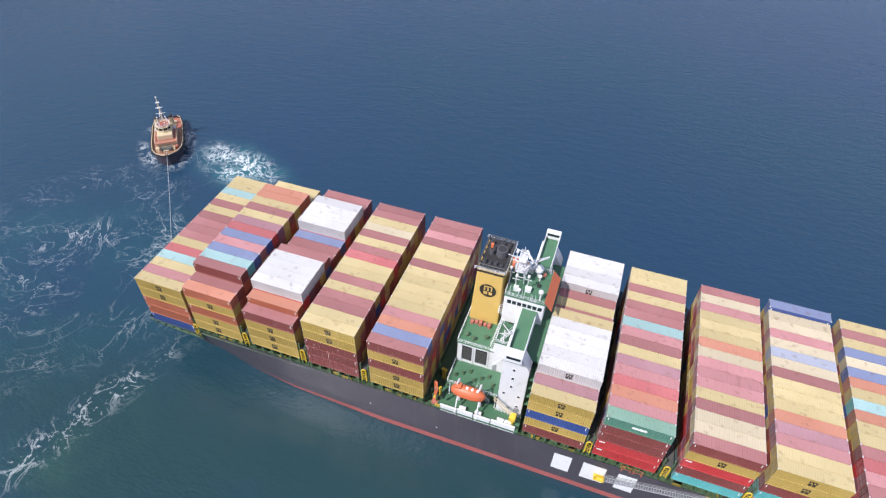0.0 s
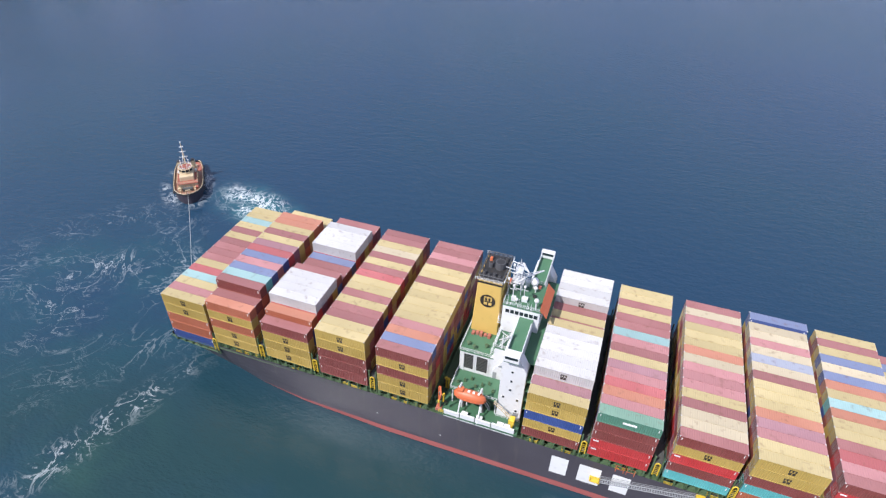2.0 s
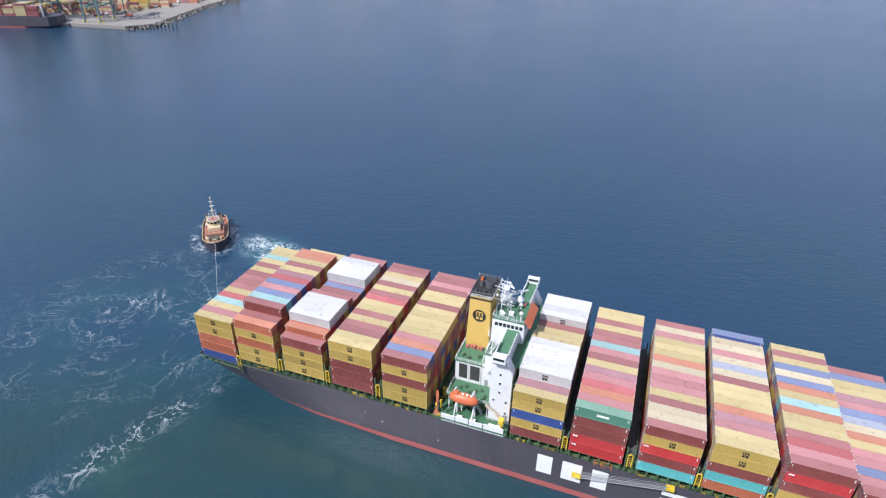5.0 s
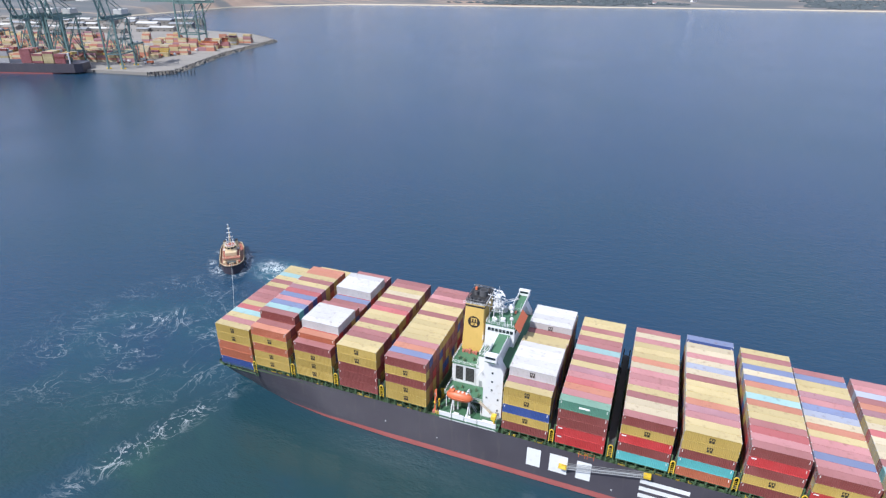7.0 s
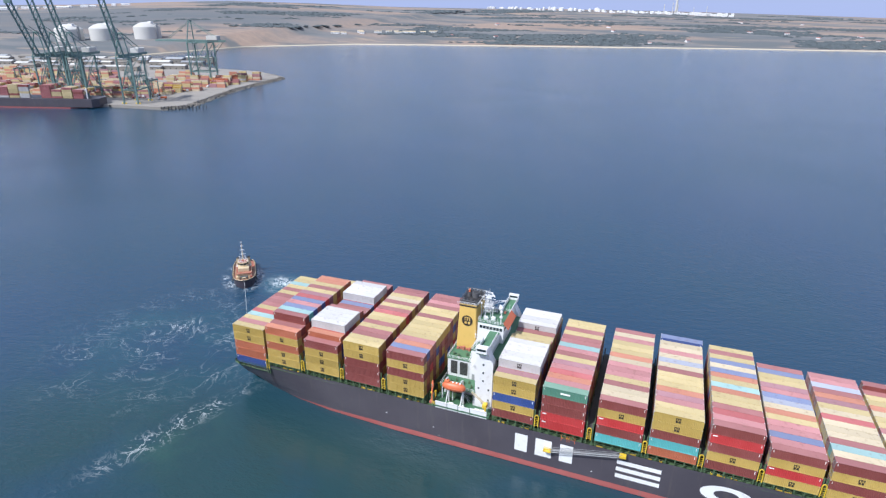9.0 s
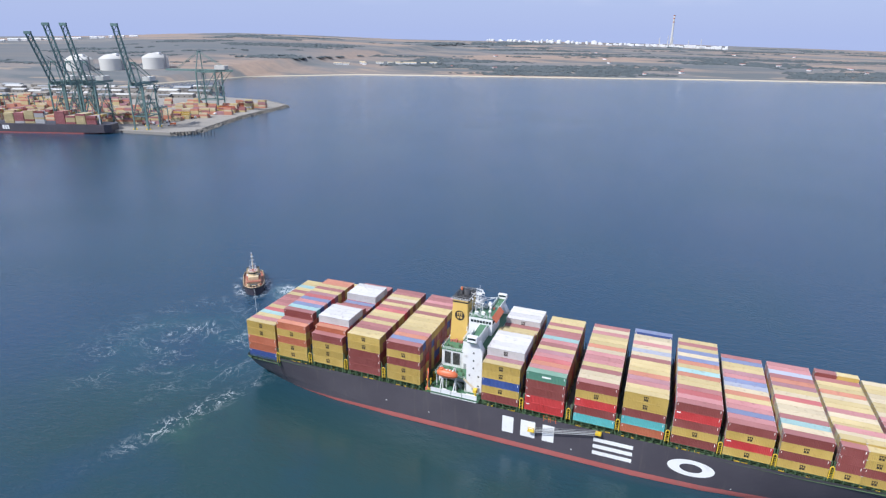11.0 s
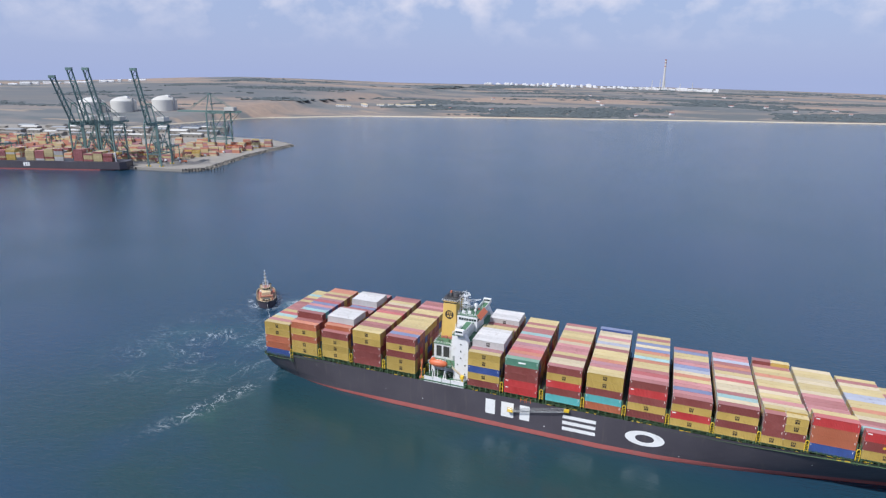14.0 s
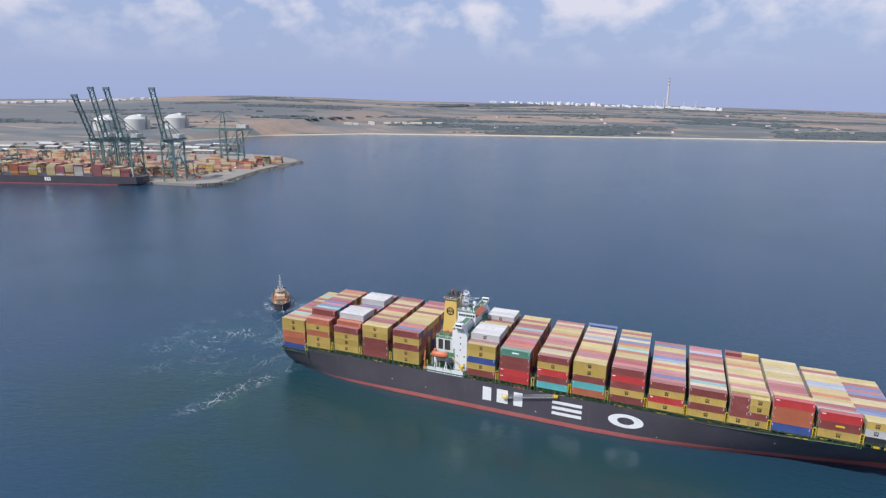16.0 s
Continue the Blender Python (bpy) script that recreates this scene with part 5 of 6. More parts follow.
for x, y, h in ((2.6, 1.0, 1.2), (2.6, -1.0, 1.2), (-.2, 1.6, 2.2), (-.2, -1.6, 2.2)):
    sheet("searchlight", tug, M_WHITE, "", lambda bm, x=x, y=y, h=h: (tube(bm, (x, y, 9.95), (x, y, 9.95 + h), .1, 5), ball(bm, (x, y, 10.1 + h), .3, 8)))
for s0 in (-1, 1):
    sheet("mast_stay", tug, M_WHITE, "", lambda bm, s0=s0: tube(bm, (-5.4, s0 * 2.0, 5.5), (-3.2, 0, 15.0), .12, 5))
    sheet("foredeck_bitts", tug, M_BUFF, "", lambda bm, s0=s0: [tube(bm, (x, s0 * 2.9, 3.2), (x, s0 * 2.9, 4.6), .28, 8) for x in (10.0, 11.6)])
    for k in range(5):
        sheet("tyre_fender", tug, M_DARK, "black tyre fender", lambda bm, s0=s0, k=k: tube(bm, (-10 + k * 4.5, s0 * 6.0, 2.2), (-10 + k * 4.5, s0 * 6.5, 2.2), .7, 10))
sheet("winch", tug, M_DECKGREY, "dark towing winch on the foredeck", lambda bm: (tube(bm, (10.4, -1.6, 4.2), (10.4, 1.6, 4.2), .9, 12), box(bm, 9.6, 11.4, -2.1, -1.6, 3.2, 4.9), box(bm, 9.6, 11.4, 1.6, 2.1, 3.2, 4.9)))
sheet("staple", tug, M_BUFF, "", lambda bm: path_tube(bm, [(13.2, -.9, 3.4), (13.2, -.9, 5.2), (13.2, .9, 5.2), (13.2, .9, 3.4)], .22, 7))
for k, (x, y) in enumerate(((-9, -3), (-9.4, 2.6), (-12, 0), (-11.5, 3.2), (-12.6, -2.8), (8.9, -3.6), (8.9, 3.6))):
    sheet("deck_locker", tug, M_BUFF if k % 2 else M_RUST, "", lambda bm, x=x, y=y: box(bm, x - .7, x + .7, y - .6, y + .6, tug_rise(x), tug_rise(x) + 1.1, .08))
for s in (-1, 1):
    rail_run("rail", tug, M_BUFF, [(-6.7, s * 4.1), (8.3, s * 4.1)], 5.5, 1.0, 1.5, .05)
    sheet("liferaft", tug, M_WHITE, "white raft canister", lambda bm, s=s: tube(bm, (-2.6, s * 3.5, 6.1), (-1.0, s * 3.5, 6.1), .45, 10))
rail_run("rail", tug, M_BUFF, [(8.3, -4.1), (8.3, 4.1)], 5.5, 1.0, 1.5, .05)
p0 = TUG @ Vector((13.2, 0, 4.9))
p1 = Vector((-1.7, -11.0, 10.4))
bm = bmesh.new()
pts = [p0.lerp(p1, t) - Vector((0, 0, 1.6 * 4 * t * (1 - t))) for t in np.linspace(0, 1, 15)]
path_tube(bm, pts, .06, 6)
tagged(part("tow_line", bm, M_ROPE), "pale tow line stretched from tug to ship's stern", "rope")

# ---- port on the far shore ----
QD, QN = Vector((0.951, 0.309, 0)), Vector((-0.309, 0.951, 0))     # along the quay, and inland from it
Q0 = Vector((-536, 402, 0))                                        # foot of the quay wall by the fourth crane
QTURN = math.degrees(math.atan2(QD.y, QD.x))


def on_quay(s, d, z=3.5):
    p = Q0 + QD * s + QN * d
    return (p.x, p.y, z)


def quay_shape(bm):
    pts = [(-1900, -41), (-536, 402), (-462, 412), (-446, 438), (-490, 581), (-515, 740), (-600, 790), (-692, 798), (-1030, 900), (-1400, 860), (-1900, 680)]
    prism(bm, pts, -4, 3.5)


quay = sheet("quay", None, M_CONC, "", quay_shape)
tagged(quay, "pale concrete container quay with stained paving", "quay", kind="structure")
rnd = random.Random(21)
bm = bmesh.new()
EDGE = [(-462, 410), (-446, 438), (-490, 581), (-515, 740), (-555, 766), (-600, 792), (-692, 800)]
for (xa, ya), (xb, yb) in zip(EDGE, EDGE[1:]):
    d = math.hypot(xb - xa, yb - ya)
    for i in range(int(d * 1.5)):
        f = rnd.random()
        o = rnd.uniform(-3, 8)
        nx, ny = (yb - ya) / d, -(xb - xa) / d
        x, y, z = xa + (xb - xa) * f + nx * o, ya + (yb - ya) * f + ny * o, 2.9 - max(0, o) * .42
        m = Matrix.Translation((x, y, z)) @ Euler((rnd.random() * 6, rnd.random() * 6, 0)).to_matrix().to_4x4() @ Matrix.Diagonal((rnd.uniform(.7, 1.7), rnd.uniform(.7, 1.7), rnd.uniform(.6, 1.2), 1))
        bmesh.ops.create_cube(bm, size=1.3, matrix=m)
tagged(part("riprap", bm, M_ROCK), "grey-brown rubble rocks along the quay edge", "rocks", kind="stuff")
for k in range(14):
    p = Vector((-459 + k * 3.2, 410 + k * 2.4, 0))
    pl = thing("mooring_pile", "dark timber pile standing in the water", "pile", "mooring piles", at=(p.x, p.y, -2))
    sheet("shaft", pl, M_DARK, "", lambda bm: tube(bm, (0, 0, 0), (0, 0, 6.5), .55, 8))
    sheet("cap", pl, M_CONC, "", lambda bm: tube(bm, (0, 0, 6.5), (0, 0, 6.9), .7, 8))
for k in range(9):
    fx = on_quay(2 + k * 8.2, -.5, 0)
    fd = thing("quay_fender", "black rubber fender on the quay wall", "fender", "quay fenders", at=fx, turn=QTURN)
    sheet("pad", fd, M_DARK, "", lambda bm: box(bm, -1, 1, -1.1, .3, .5, 3.2, .15))


# ship-to-shore cranes
def sts_crane(at, turn, up=True, tip=(-25, 129), label="tall dark green quayside crane with its boom raised"):
    """Local x along the quay, y inland; feet at y = 0 and 30."""
    c = thing("quay_crane", label, "quayside crane", "quayside cranes", at=at, turn=turn)
    W, G, H = 9.0, 30.0, 56.0
    for x in (-W, W):
        for y in (0, G):
            sheet("leg", c, M_CRANE, "", lambda bm, x=x, y=y: (box(bm, x - 1.1, x + 1.1, y - 1.2, y + 1.2, 0, 2.4, .1), tube(bm, (x, y, 2), (x, y, H), 1.15, 4)))
            sheet("bogie", c, M_YELLOW, "yellow wheel bogie", lambda bm, x=x, y=y: box(bm, x - 3, x + 3, y - .8, y + .8, .2, 1.6, .1))
        for z in (17, H):
            sheet("side_beam", c, M_CRANE, "", lambda bm, x=x, z=z: tube(bm, (x, 0, z), (x, G, z), .95, 4))
        sheet("brace", c, M_CRANE, "", lambda bm, x=x: tube(bm, (x, 0, 17), (x, G, H), .55, 5))
        sheet("brace", c, M_CRANE, "", lambda bm, x=x: tube(bm, (x, G, 17), (x, G * .45, 36), .5, 5))
        sheet("portal_strut", c, M_CRANE, "", lambda bm, x=x: tube(bm, (x, G, 36), (x, G * .5, 36.5), .5, 5))
        sheet("rear_stay", c, M_CRANE, "", lambda bm, x=x: tube(bm, (x, G, 40), (x * .36, G + 18, H), .4, 5))
        sheet("stair", c, M_CRANE, "", lambda bm, x=x: path_tube(bm, [(x * 1.25, G + (2 if k % 2 else -2), 4 + k * 4.2) for k in range(13)], .3, 4))
        sheet("girder", c, M_CRANE, "", lambda bm, x=x: box(bm, x * .36 - .7, x * .36 + .7, -3, G + 22, H + .6, H + 3.4, .1))
        sheet("apex_leg", c, M_CRANE, "", lambda bm, x=x: tube(bm, (x, 0, H), (x * .3, 3, 84), .75, 5))
        sheet("back_stay", c, M_CRANE, "", lambda bm, x=x: tube(bm, (x * .3, 3, 84), (x * .36, G + 16, H + 3), .45, 5))
        if up:
            sheet("boom_side", c, M_CRANE, "", lambda bm, x=x: tube(bm, (x * .36, -3, H + 1.5), (x * .36, *tip), 1.05, 4))
            sheet("fore_stay", c, M_CRANE, "", lambda bm, x=x: tube(bm, (x * .3, 3, 84), (x * .36, -12, 92), .35, 5))
        else:
            sheet("boom_side", c, M_CRANE, "", lambda bm, x=x: box(bm, x * .36 - .7, x * .36 + .7, -52, -3, H + .6, H + 3.2, .1))
            sheet("fore_stay", c, M_CRANE, "", lambda bm, x=x: tube(bm, (x * .3, 3, 84), (x * .36, -36, H + 3), .35, 5))
    for y in (0, G):
        for z in (17, H):
            sheet("cross_beam", c, M_CRANE, "", lambda bm, y=y, z=z: tube(bm, (-W, y, z), (W, y, z), .95, 4))
        for sx in (-W, W):
            sheet("cross_brace", c, M_CRANE, "", lambda bm, y=y, sx=sx: tube(bm, (sx, y, 17), (0, y, 42), .5, 5))
    sheet("apex", c, M_CRANE, "", lambda bm: box(bm, -3.2, 3.2, 2, 4, 83, 85, .1))
    if up:
        for k in range(9):
            f0, f1 = k / 9, (k + 1) / 9
            sheet("boom_lacing", c, M_CRANE, "", lambda bm, f0=f0, f1=f1: (tube(bm, (-3.2, -3 + (tip[0] + 3) * f0, H + 1.5 + (tip[1] - H - 1.5) * f0), (3.2, -3 + (tip[0] + 3) * f1, H + 1.5 + (tip[1] - H - 1.5) * f1), .4, 4), tube(bm, (-3.2, -3 + (tip[0] + 3) * f1, H + 1.5 + (tip[1] - H - 1.5) * f1), (3.2, -3 + (tip[0] + 3) * f1, H + 1.5 + (tip[1] - H - 1.5) * f1), .45, 4)))
        sheet("boom_head", c, M_CRANE, "", lambda bm: box(bm, -4.2, 4.2, tip[0] - 1.5, tip[0] + 1.5, tip[1] - 2, tip[1] + 1.5, .1))
    sheet("machinery_house", c, M_TANK, "pale machinery house", lambda bm: box(bm, -5, 5, G - 2, G + 14, H + 3.5, H + 9, .15))
    sheet("cab", c, M_TANK, "", lambda bm: box(bm, -1.6, 1.6, 4, 8, H - 3, H + .4, .1))
    sheet("hoist_tower", c, M_CRANE, "", lambda bm: [tube(bm, (sx * 2, 6 + sy * 2, 17), (sx * 2, 6 + sy * 2, H), .25, 4) for sx in (-1, 1) for sy in (-1, 1)])
    return c


first = sts_crane(on_quay(26.5, 6), QTURN)
for s in (-37, -59):
    p = on_quay(s, 6)
    copy_thing(first, pose(*p, 0, 0, QTURN))
sts_crane(on_quay(-79, 6), QTURN, True, (-31, 119))
low = sts_crane((-586, 612, 3.5), QTURN - 98, False, (0, 0), "dark green quayside crane with its boom lowered")
low.matrix_basis = low.matrix_basis @ Matrix.Scale(1.1, 4)

# yard boxes in blocks, and low gantries
M_YARD = [WALL[k] for k in "ymoRpbwc"]


def yard_block(s0, d0, nx, ny, tiers, seed, kind="o"):
    r = random.Random(seed)
    for i in range(nx):
        for j in range(ny):
            t = r.randint(max(1, tiers - 2), tiers)
            for k in range(t):
                key = r.choice("cocycnopycwo" if kind == "o" else "yyyomcw")
                e = new("yard_container", cached((key, 2.6, LEN), corrugated, LEN, 2.6, key))
                p = Q0 + QD * (s0 + i * 13.0) + QN * (d0 + j * 2.7)
                e.matrix_basis = pose(p.x, p.y, 3.5 + k * 2.6, 0, 0, QTURN)
                tagged(e, f"{TONES[key][2]} steel container stacked in the port yard", "shipping container", "yard containers")


yard_block(-60, 62, 5, 5, 5, 1)
yard_block(-10, 110, 4, 3, 4, 2)
yard_block(40, 190, 3, 5, 4, 3)
yard_block(64, 236, 2, 5, 5, 4)
yard_block(-130, 62, 4, 3, 4, 5)
bm = bmesh.new()
r = random.Random(8)
# paler roof tones for the far rows: haze put into the colours
hazed_mats = [ROOF[k] for k in "cyonycom"]
for s0, d0, nx, ny in ((-420, 62, 17, 5), (-460, 120, 20, 5), (-420, 190, 18, 5), (-330, 250, 16, 4), (-620, 70, 14, 6), (-640, 150, 12, 6), (-60, 250, 7, 3), (-110, 58, 11, 4), (-110, 92, 12, 3), (-60, 128, 10, 4), (0, 168, 7, 3), (20, 205, 6, 3), (60, 262, 4, 4), (-230, 92, 9, 4), (-230, 140, 9, 4), (-200, 110, 9, 3), (-120, 165, 7, 3), (-190, 66, 5, 4), (-560, 255, 24, 4), (-600, 300, 22, 4)):
    for i in range(nx):
        for j in range(ny):
            p = Q0 + QD * (s0 + i * 12.8) + QN * (d0 + j * 3)
            h = min(6, max(2, 5 - (i * 7 + j // 3 + s0) % 4 + r.randint(-1, 1)))
            for k in range(h):
                m = Matrix.Translation((p.x, p.y, 3.5 + k * 2.6 + 1.3)) @ Matrix.Rotation(radians(QTURN), 4, "Z") @ Matrix.Diagonal((12.2, 2.44, 2.56, 1))
                q = bmesh.ops.create_cube(bm, size=1, matrix=m)
                mi = r.randrange(8)
                for f in {f for v in q["verts"] for f in v.link_faces}:
                    f.material_index = mi
tagged(part("far_yard_containers", bm, hazed_mats), "many-coloured containers in the far rows of the port yard", "shipping containers", "yard containers", "stuff")


def yard_gantry(at):
    g = thing("yard_gantry", "grey-green wheeled gantry over the yard rows", "gantry crane", "yard gantries", at=at, turn=QTURN)
    for x in (-4, 4):
        for y in (-11, 11):
            sheet("leg", g, M_CRANE, "", lambda bm, x=x, y=y: tube(bm, (x, y, 0), (x, y, 21), .7, 4))
        sheet("girder", g, M_CRANE, "", lambda bm, x=x: box(bm, x - .7, x + .7, -12, 12, 20.5, 22.5))
    sheet("trolley", g, M_GREY, "", lambda bm: box(bm, -3.2, 3.2, -3, 2, 22.5, 24.5, .1))
    for y in (-11, 11):
        sheet("sill", g, M_CRANE, "", lambda bm, y=y: box(bm, -6, 6, y - .6, y + .6, .4, 1.6))
    return g


g0 = yard_gantry(on_quay(-20, 115))
for s, d in ((-230, 68), (-262, 68), (-300, 125), (-330, 68), (-352, 125), (-380, 195), (-300, 195), (-250, 195), (-410, 68), (-440, 125), (20, 72), (-150, 168)):
    p = on_quay(s, d)
    copy_thing(g0, pose(p[0], p[1], p[2], 0, 0, QTURN))

# moored ship at the quay
moored = thing("moored_ship", "dark container ship moored at the quay, boxes on deck", "ship", at=(-538, 386, 0), turn=QTURN)
sheet("hull", moored, M_HULL, "", lambda bm: prism(bm, [(0, 8), (-6, 1), (-30, 0), (-290, 0), (-290, 32), (-30, 32), (-6, 31), (0, 24)], 1.6, 11.5))
sheet("boot_top", moored, M_BOOT, "", lambda bm: prism(bm, [(-18, 8), (-34, .15), (-290, .15), (-290, 31.8), (-34, 31.8), (-18, 24)], -2, 1.6))
for x in (-140, -136.8, -133.6):
    sheet("hull_mark", moored, M_MARK, "plain white bar", lambda bm, x=x: box(bm, x, x + 2.5, -.08, 0, 4.6, 9.8))
sheet("post", moored, M_WHITE, "white mast", lambda bm: tube(bm, (-12, 5, 11), (-12, 5, 24), .8, 8))
bh = sheet("bridge_block", moored, M_WHITE, "white accommodation block", lambda bm: box(bm, -240, -226, 2, 30, 11.5, 34, .2))
sheet("bridge_wing", moored, M_WHITE, "", lambda bm: box(bm, -238, -229, -.5, 32.5, 34, 37, .2))
r = random.Random(13)
for i in range(15):
    if i in (4, 9, 13):
        continue
    bay_key = "pccpowcpccypomc"[i]
    t = [4, 5, 4, 6, 5, 6, 6, 5, 6, 5, 6, 5, 6, 6, 6][i]
    for j in range(11):
        for k in range(t - (1 if r.random() < .25 else 0)):
            if not (j == 0 or k >= t - 2):
                continue
            key = bay_key if (j < 4 and r.random() < .7) else r.choice("omyywcp")
            e = new("ship_container", cached((key, 2.6, LEN), corrugated, LEN, 2.6, key))
            m = moored.matrix_basis @ pose(-28 - i * 13.6, 2 + j * 2.6, 12.0 + k * 2.6)
            e.matrix_basis = m
            tagged(e, f"{TONES[key][2]} steel container on the moored ship", "shipping container", "moored ship containers")

# quay clutter: lorries, sheds
r = random.Random(31)
M_VAN = [M_WHITE, M_ORANGE, M_GREY, M_BOOT]
for k in range(26):
    s, d = r.uniform(20, 66), r.uniform(40, 225)
    p = on_quay(s + d * .12 - 20, d)
    lo = thing("lorry", "port lorry parked on the quay", "lorry", "port lorries", at=p, turn=r.uniform(0, 360))
    mt = r.choice(M_VAN)
    sheet("trailer", lo, mt, "", lambda bm: box(bm, -5, 3, -1.2, 1.2, 1.2, 2.0 + r.random() * 1.8, .08))
    sheet("cab", lo, M_WHITE, "", lambda bm: box(bm, 3.3, 5.6, -1.2, 1.2, .8, 3.5, .2))
    for x in (-3.8, -2.6, 4.4):
        for y in (-1.05, 1.05):
            sheet("wheel", lo, M_DARK, "", lambda bm, x=x, y=y: tube(bm, (x, y - .15, .55), (x, y + .15, .55), .55, 10))

# ---- behind the port: tanks, sheds, works, chimney ----
def ground_z(x, y):
    d = y - coast_y(x)
    return land_z(x, d) if d > 0 else 2.0


for x, y in ((-1285, 1206), (-1381, 1145), (-1456, 1099)):
    tk = thing("storage_tank", "huge pale domed gas storage tank", "storage tank", "gas storage tanks", at=(x, y, ground_z(x, y) - 2))
    sheet("wall", tk, M_TANK, "", lambda bm: tube(bm, (0, 0, 0), (0, 0, 32), 35, 48))

    def dome(bm):
        bmesh.ops.create_uvsphere(bm, u_segments=40, v_segments=16, radius=54, matrix=Matrix.Translation((0, 0, -9.1)))
        bmesh.ops.bisect_plane(bm, geom=bm.verts[:] + bm.edges[:] + bm.faces[:], plane_co=(0, 0, 32.02), plane_no=(0, 0, -1), clear_outer=True)
    sheet("dome", tk, M_TANK, "", dome)
    sheet("top_platform", tk, M_WHITE, "", lambda bm: box(bm, 8, 22, -4, 4, 41, 46, .2))
    sheet("stair_tower", tk, M_GREY, "", lambda bm: box(bm, 34.5, 38, -3, 3, 0, 40, .1))


def shed(x, y, w, d, h, turn, wall, roof, label, group):
    b0 = thing("building", label, "building", group, at=(x, y, ground_z(x, y) - 1.0), turn=turn)
    sheet("wall", b0, wall, "", lambda bm: box(bm, -w / 2, w / 2, -d / 2, d / 2, 0, h + 1, 0))

    def gable(bm):
        o = .6
        v = [bm.verts.new(p) for p in ((-w / 2 - o, -d / 2 - o, h + 1), (w / 2 + o, -d / 2 - o, h + 1), (w / 2 + o, d / 2 + o, h + 1), (-w / 2 - o, d / 2 + o, h + 1), (-w / 2 - o, 0, h + 1 + d * .16), (w / 2 + o, 0, h + 1 + d * .16))]
        for q in ((0, 1, 5, 4), (2, 3, 4, 5), (0, 4, 3), (1, 2, 5), (3, 2, 1, 0)):
            bm.faces.new([v[i] for i in q])
    sheet("roof", b0, roof, "", gable)
    k = max(2, int(w / 9))
    for i in range(k):
        x1 = -w / 2 + (i + .5) * w / k
        sheet("window", b0, M_GLASS, "", lambda bm, x1=x1: box(bm, x1 - 1.2, x1 + 1.2, -d / 2 - .06, -d / 2, h * .45, h * .45 + 1.6))
    return b0


r = random.Random(17)
for k in range(48):
    s, d = -130 - (k % 16) * 34 + r.uniform(-10, 10), 320 + r.uniform(-25, 50) + 90 * (k // 16)
    p = on_quay(s, d)
    shed(p[0], p[1] + 60, r.uniform(18, 46), r.uniform(12, 20), r.uniform(5, 9), QTURN, M_CONC, (M_TANK, M_GREY, M_CONC)[k % 3], "low industrial shed behind the port", "port sheds")
for k in range(12):
    x = -990 + k * 24 + r.uniform(-6, 6)
    y = coast_y(x) + 330 + r.uniform(-30, 40)
    shed(x, y, r.uniform(14, 30), r.uniform(10, 14), r.uniform(4, 7), 20, M_WHITE, M_BUFF, "pale house in a cluster above the shore", "shore houses")
for k in range(20):
    x = r.uniform(-700, 1500)
    y = coast_y(x) + r.uniform(60, 1500)
    shed(x, y, r.uniform(10, 22), r.uniform(8, 12), r.uniform(4, 6), r.uniform(0, 180), M_WHITE, M_RUST, "small white farmhouse among fields", "farmhouses")
# white works and store tanks along the skyline
for k in range(58):
    x = -1180 + k * 20 + r.uniform(-6, 6)
    y = 4120 + r.uniform(-60, 120)
    hz = ground_z(x, y)
    t = thing("works_tank", "white storage tank of the distant works", "storage tank", "works tanks", at=(x, y, hz - 6))
    w = r.uniform(7, 14)
    hh = r.uniform(14, 28) if 18 < k < 40 else r.uniform(10, 19)
    sheet("wall", t, M_WHITE, "", lambda bm, w=w, hh=hh: tube(bm, (0, 0, 0), (0, 0, hh), w, 14))
    sheet("roof", t, M_WHITE, "", lambda bm, w=w, hh=hh: tube(bm, (0, 0, hh), (0, 0, hh + w * .25), w, 14, w * .15))
cx, cy = 50, 4160
ch = thing("chimney", "very tall pale works chimney on the skyline", "chimney", at=(cx, cy, ground_z(cx, cy) - 2))
sheet("shaft", ch, M_TANK, "", lambda bm: tube(bm, (0, 0, 0), (0, 0, 195), 7.5, 16, 5))
for z in (150, 172, 190):
    sheet("ring", ch, M_RUST, "", lambda bm, z=z: tube(bm, (0, 0, z), (0, 0, z + 5), 6.9 - (z - 100) * .013, 16))
for x, h in ((-20, 70), (10, 60), (180, 55), (105, 45), (-70, 60)):
    c2 = thing("stack", "slender pale works stack", "chimney", "works stacks", at=(cx + x, cy - 40, ground_z(cx + x, cy) - 2))
    sheet("shaft", c2, M_TANK, "", lambda bm, h=h: tube(bm, (0, 0, 0), (0, 0, h), 2.6, 10, 1.8))
    sheet("ring", c2, M_GREY, "", lambda bm, h=h: tube(bm, (0, 0, h * .7), (0, 0, h * .7 + 2), 3.4, 10))
for k in range(26):
    x = -90 + k * 19 + r.uniform(-5, 5)
    shed(x, 4110 + r.uniform(-40, 60), r.uniform(12, 26), 14, r.uniform(6, 16), 0, M_WHITE, M_WHITE, "pale works building on the skyline", "works buildings")

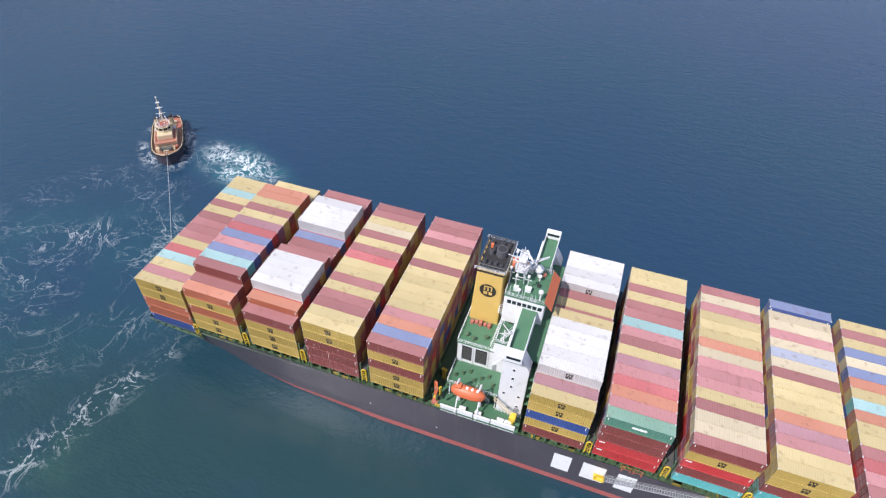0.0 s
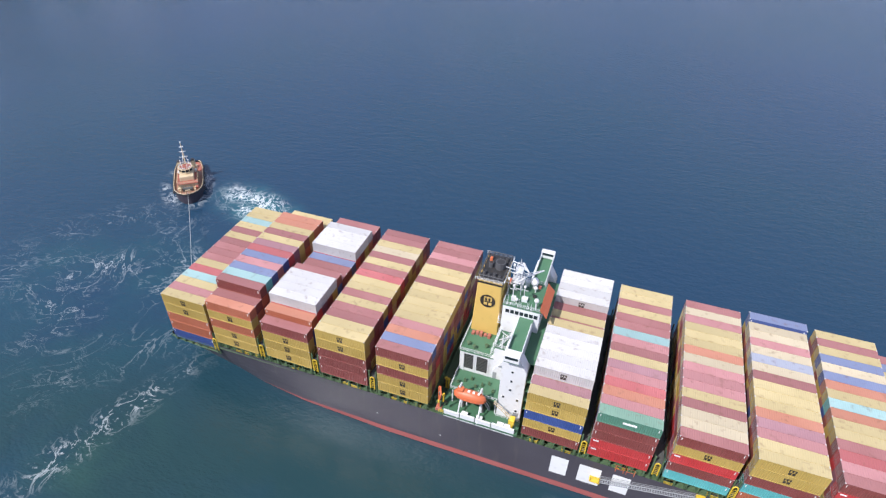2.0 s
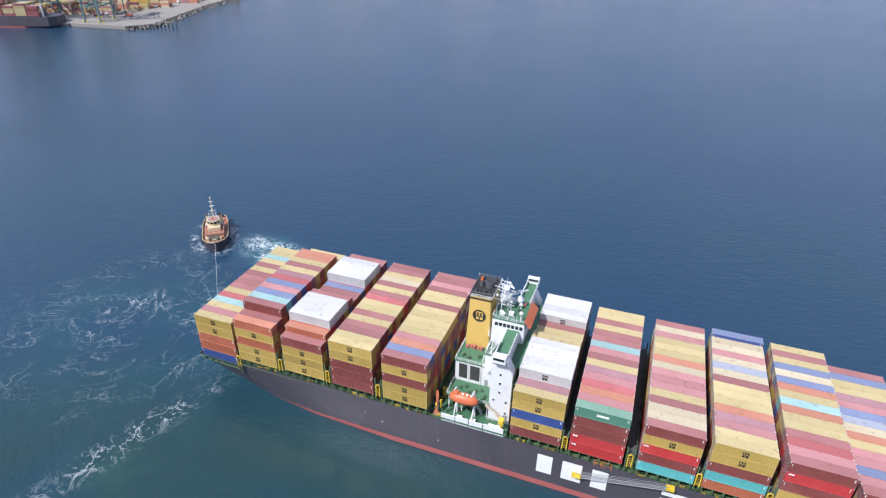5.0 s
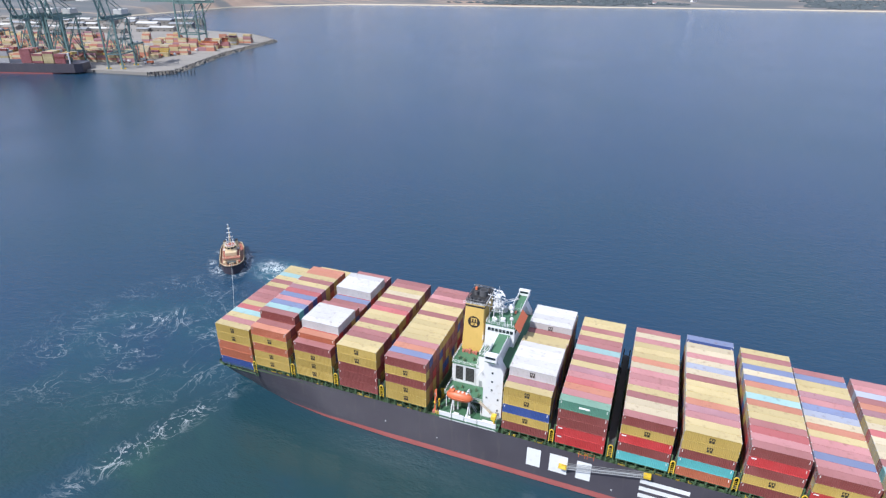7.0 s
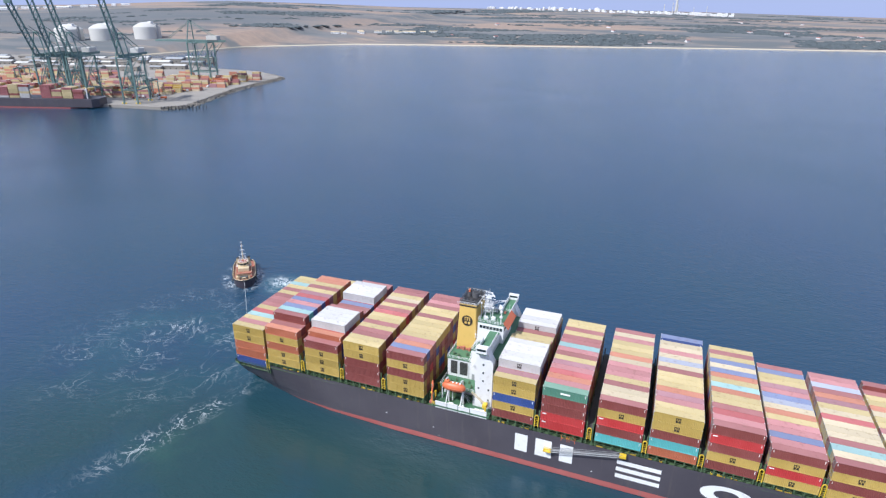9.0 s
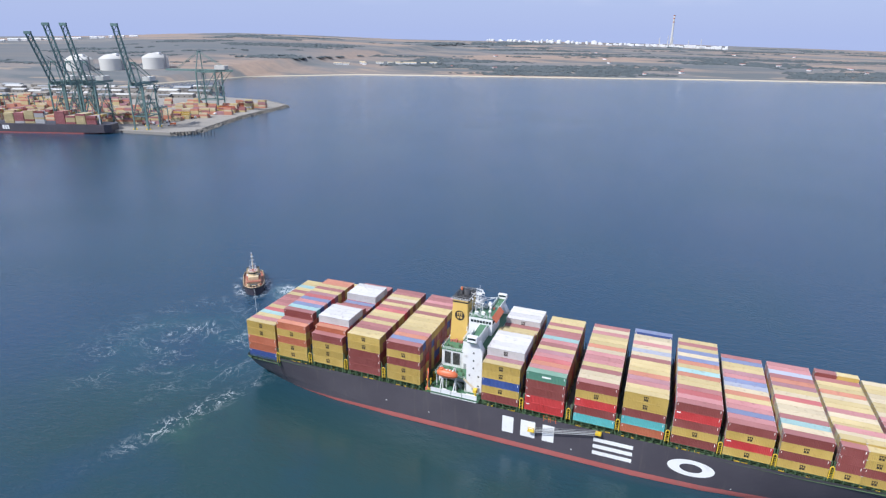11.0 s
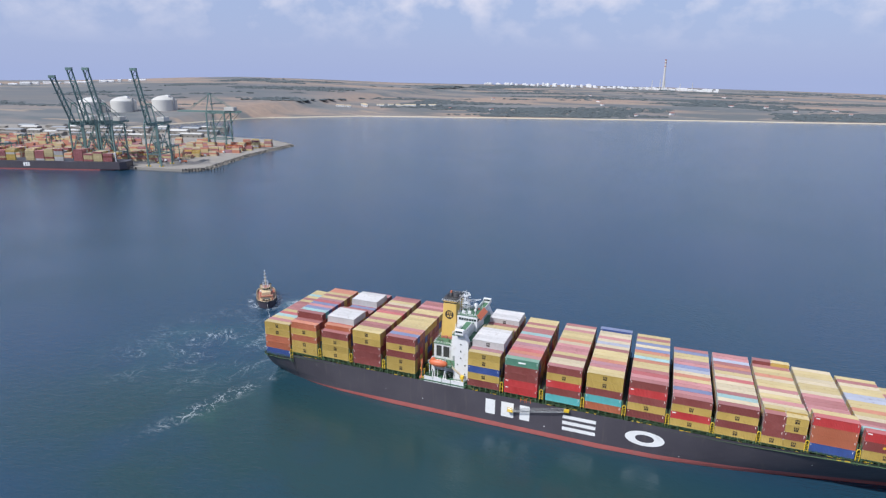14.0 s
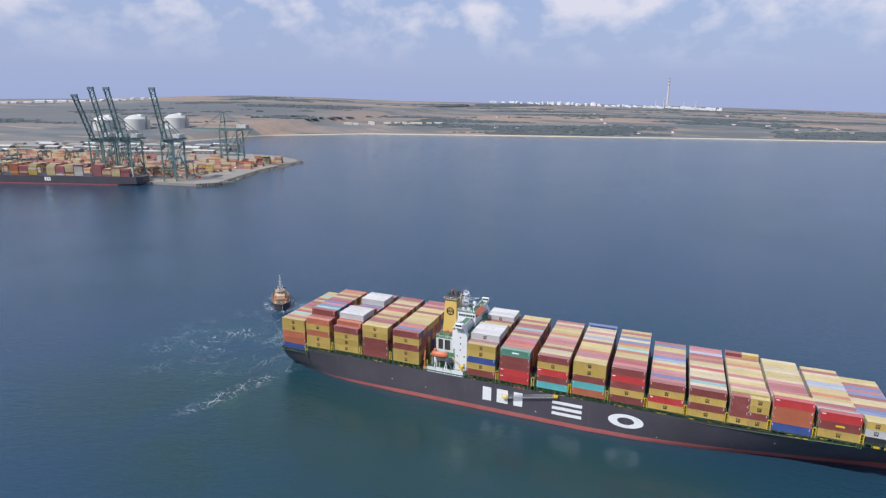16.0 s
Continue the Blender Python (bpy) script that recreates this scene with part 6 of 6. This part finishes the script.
# pale buildings strung along the western skyline
for k in range(16):
    a = radians(-58 + k * 0.75 + r.uniform(-.2, .2))
    x, y = 165 + 4250 * math.sin(a), -234 + 4250 * math.cos(a)
    shed(x, y, r.uniform(18, 70), 20, r.uniform(5, 11), 30, M_WHITE, M_WHITE, "pale building on the western skyline", "skyline buildings")

# ---- scrub and woods: uneven dark clumps in belts, blue haze put into their colour ----
M_WOOD = painted("hazed_foliage", (0.080, 0.098, 0.106), 0.95, (0.068, 0.082, 0.088), 0.6, 0.02)
r = random.Random(41)
vs, fs = [], []


def clump(x, y, z, w, h):
    s = len(vs)
    k = 6
    for ring, (f, g) in enumerate(((1.0, 0.0), (0.95, 0.5), (0.5, 0.92))):
        for i in range(k):
            a = 2 * math.pi * (i + .5 * ring) / k
            q = f * w * r.uniform(.7, 1.25)
            vs.append((x + q * math.cos(a), y + q * math.sin(a) * .7, z + g * h * r.uniform(.8, 1.15)))
    vs.append((x, y, z + h * r.uniform(.95, 1.2)))
    for ring in range(2):
        for i in range(k):
            fs.append((s + ring * k + i, s + ring * k + (i + 1) % k, s + (ring + 1) * k + (i + 1) % k, s + (ring + 1) * k + i))
    for i in range(k):
        fs.append((s + 2 * k + i, s + 2 * k + (i + 1) % k, s + 3 * k))


made = 0
while made < 9500:
    x = r.uniform(-2300, 1900)
    d = 30 + 2500 * r.random() ** 1.6
    v = noise.noise(Vector((x * .0016, d * .0046, 9.0))) + .35 * noise.noise(Vector((x * .006, d * .015, 4.0)))
    shore = .30 if 60 < d < 260 and x > -700 else 0
    east = .35 if x > 450 and d < 420 else 0
    if v < 0.20 - shore - east + r.uniform(-.06, .06) or x < -900 and d < 250 or -1250 < x < -860 and d < 700:
        continue
    w = r.uniform(7, 15) * (1 + d / 3000)
    clump(x, coast_y(x) + d, land_z(x, d) - 1, w, r.uniform(2.5, 5.5))
    made += 1
me = bpy.data.meshes.new("woods")
me.from_pydata(vs, [], fs)
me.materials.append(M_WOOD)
tagged(new("woods", me), "dark blue-grey scrub and pine woods on the far shore, haze in their colour", "woods", kind="stuff")
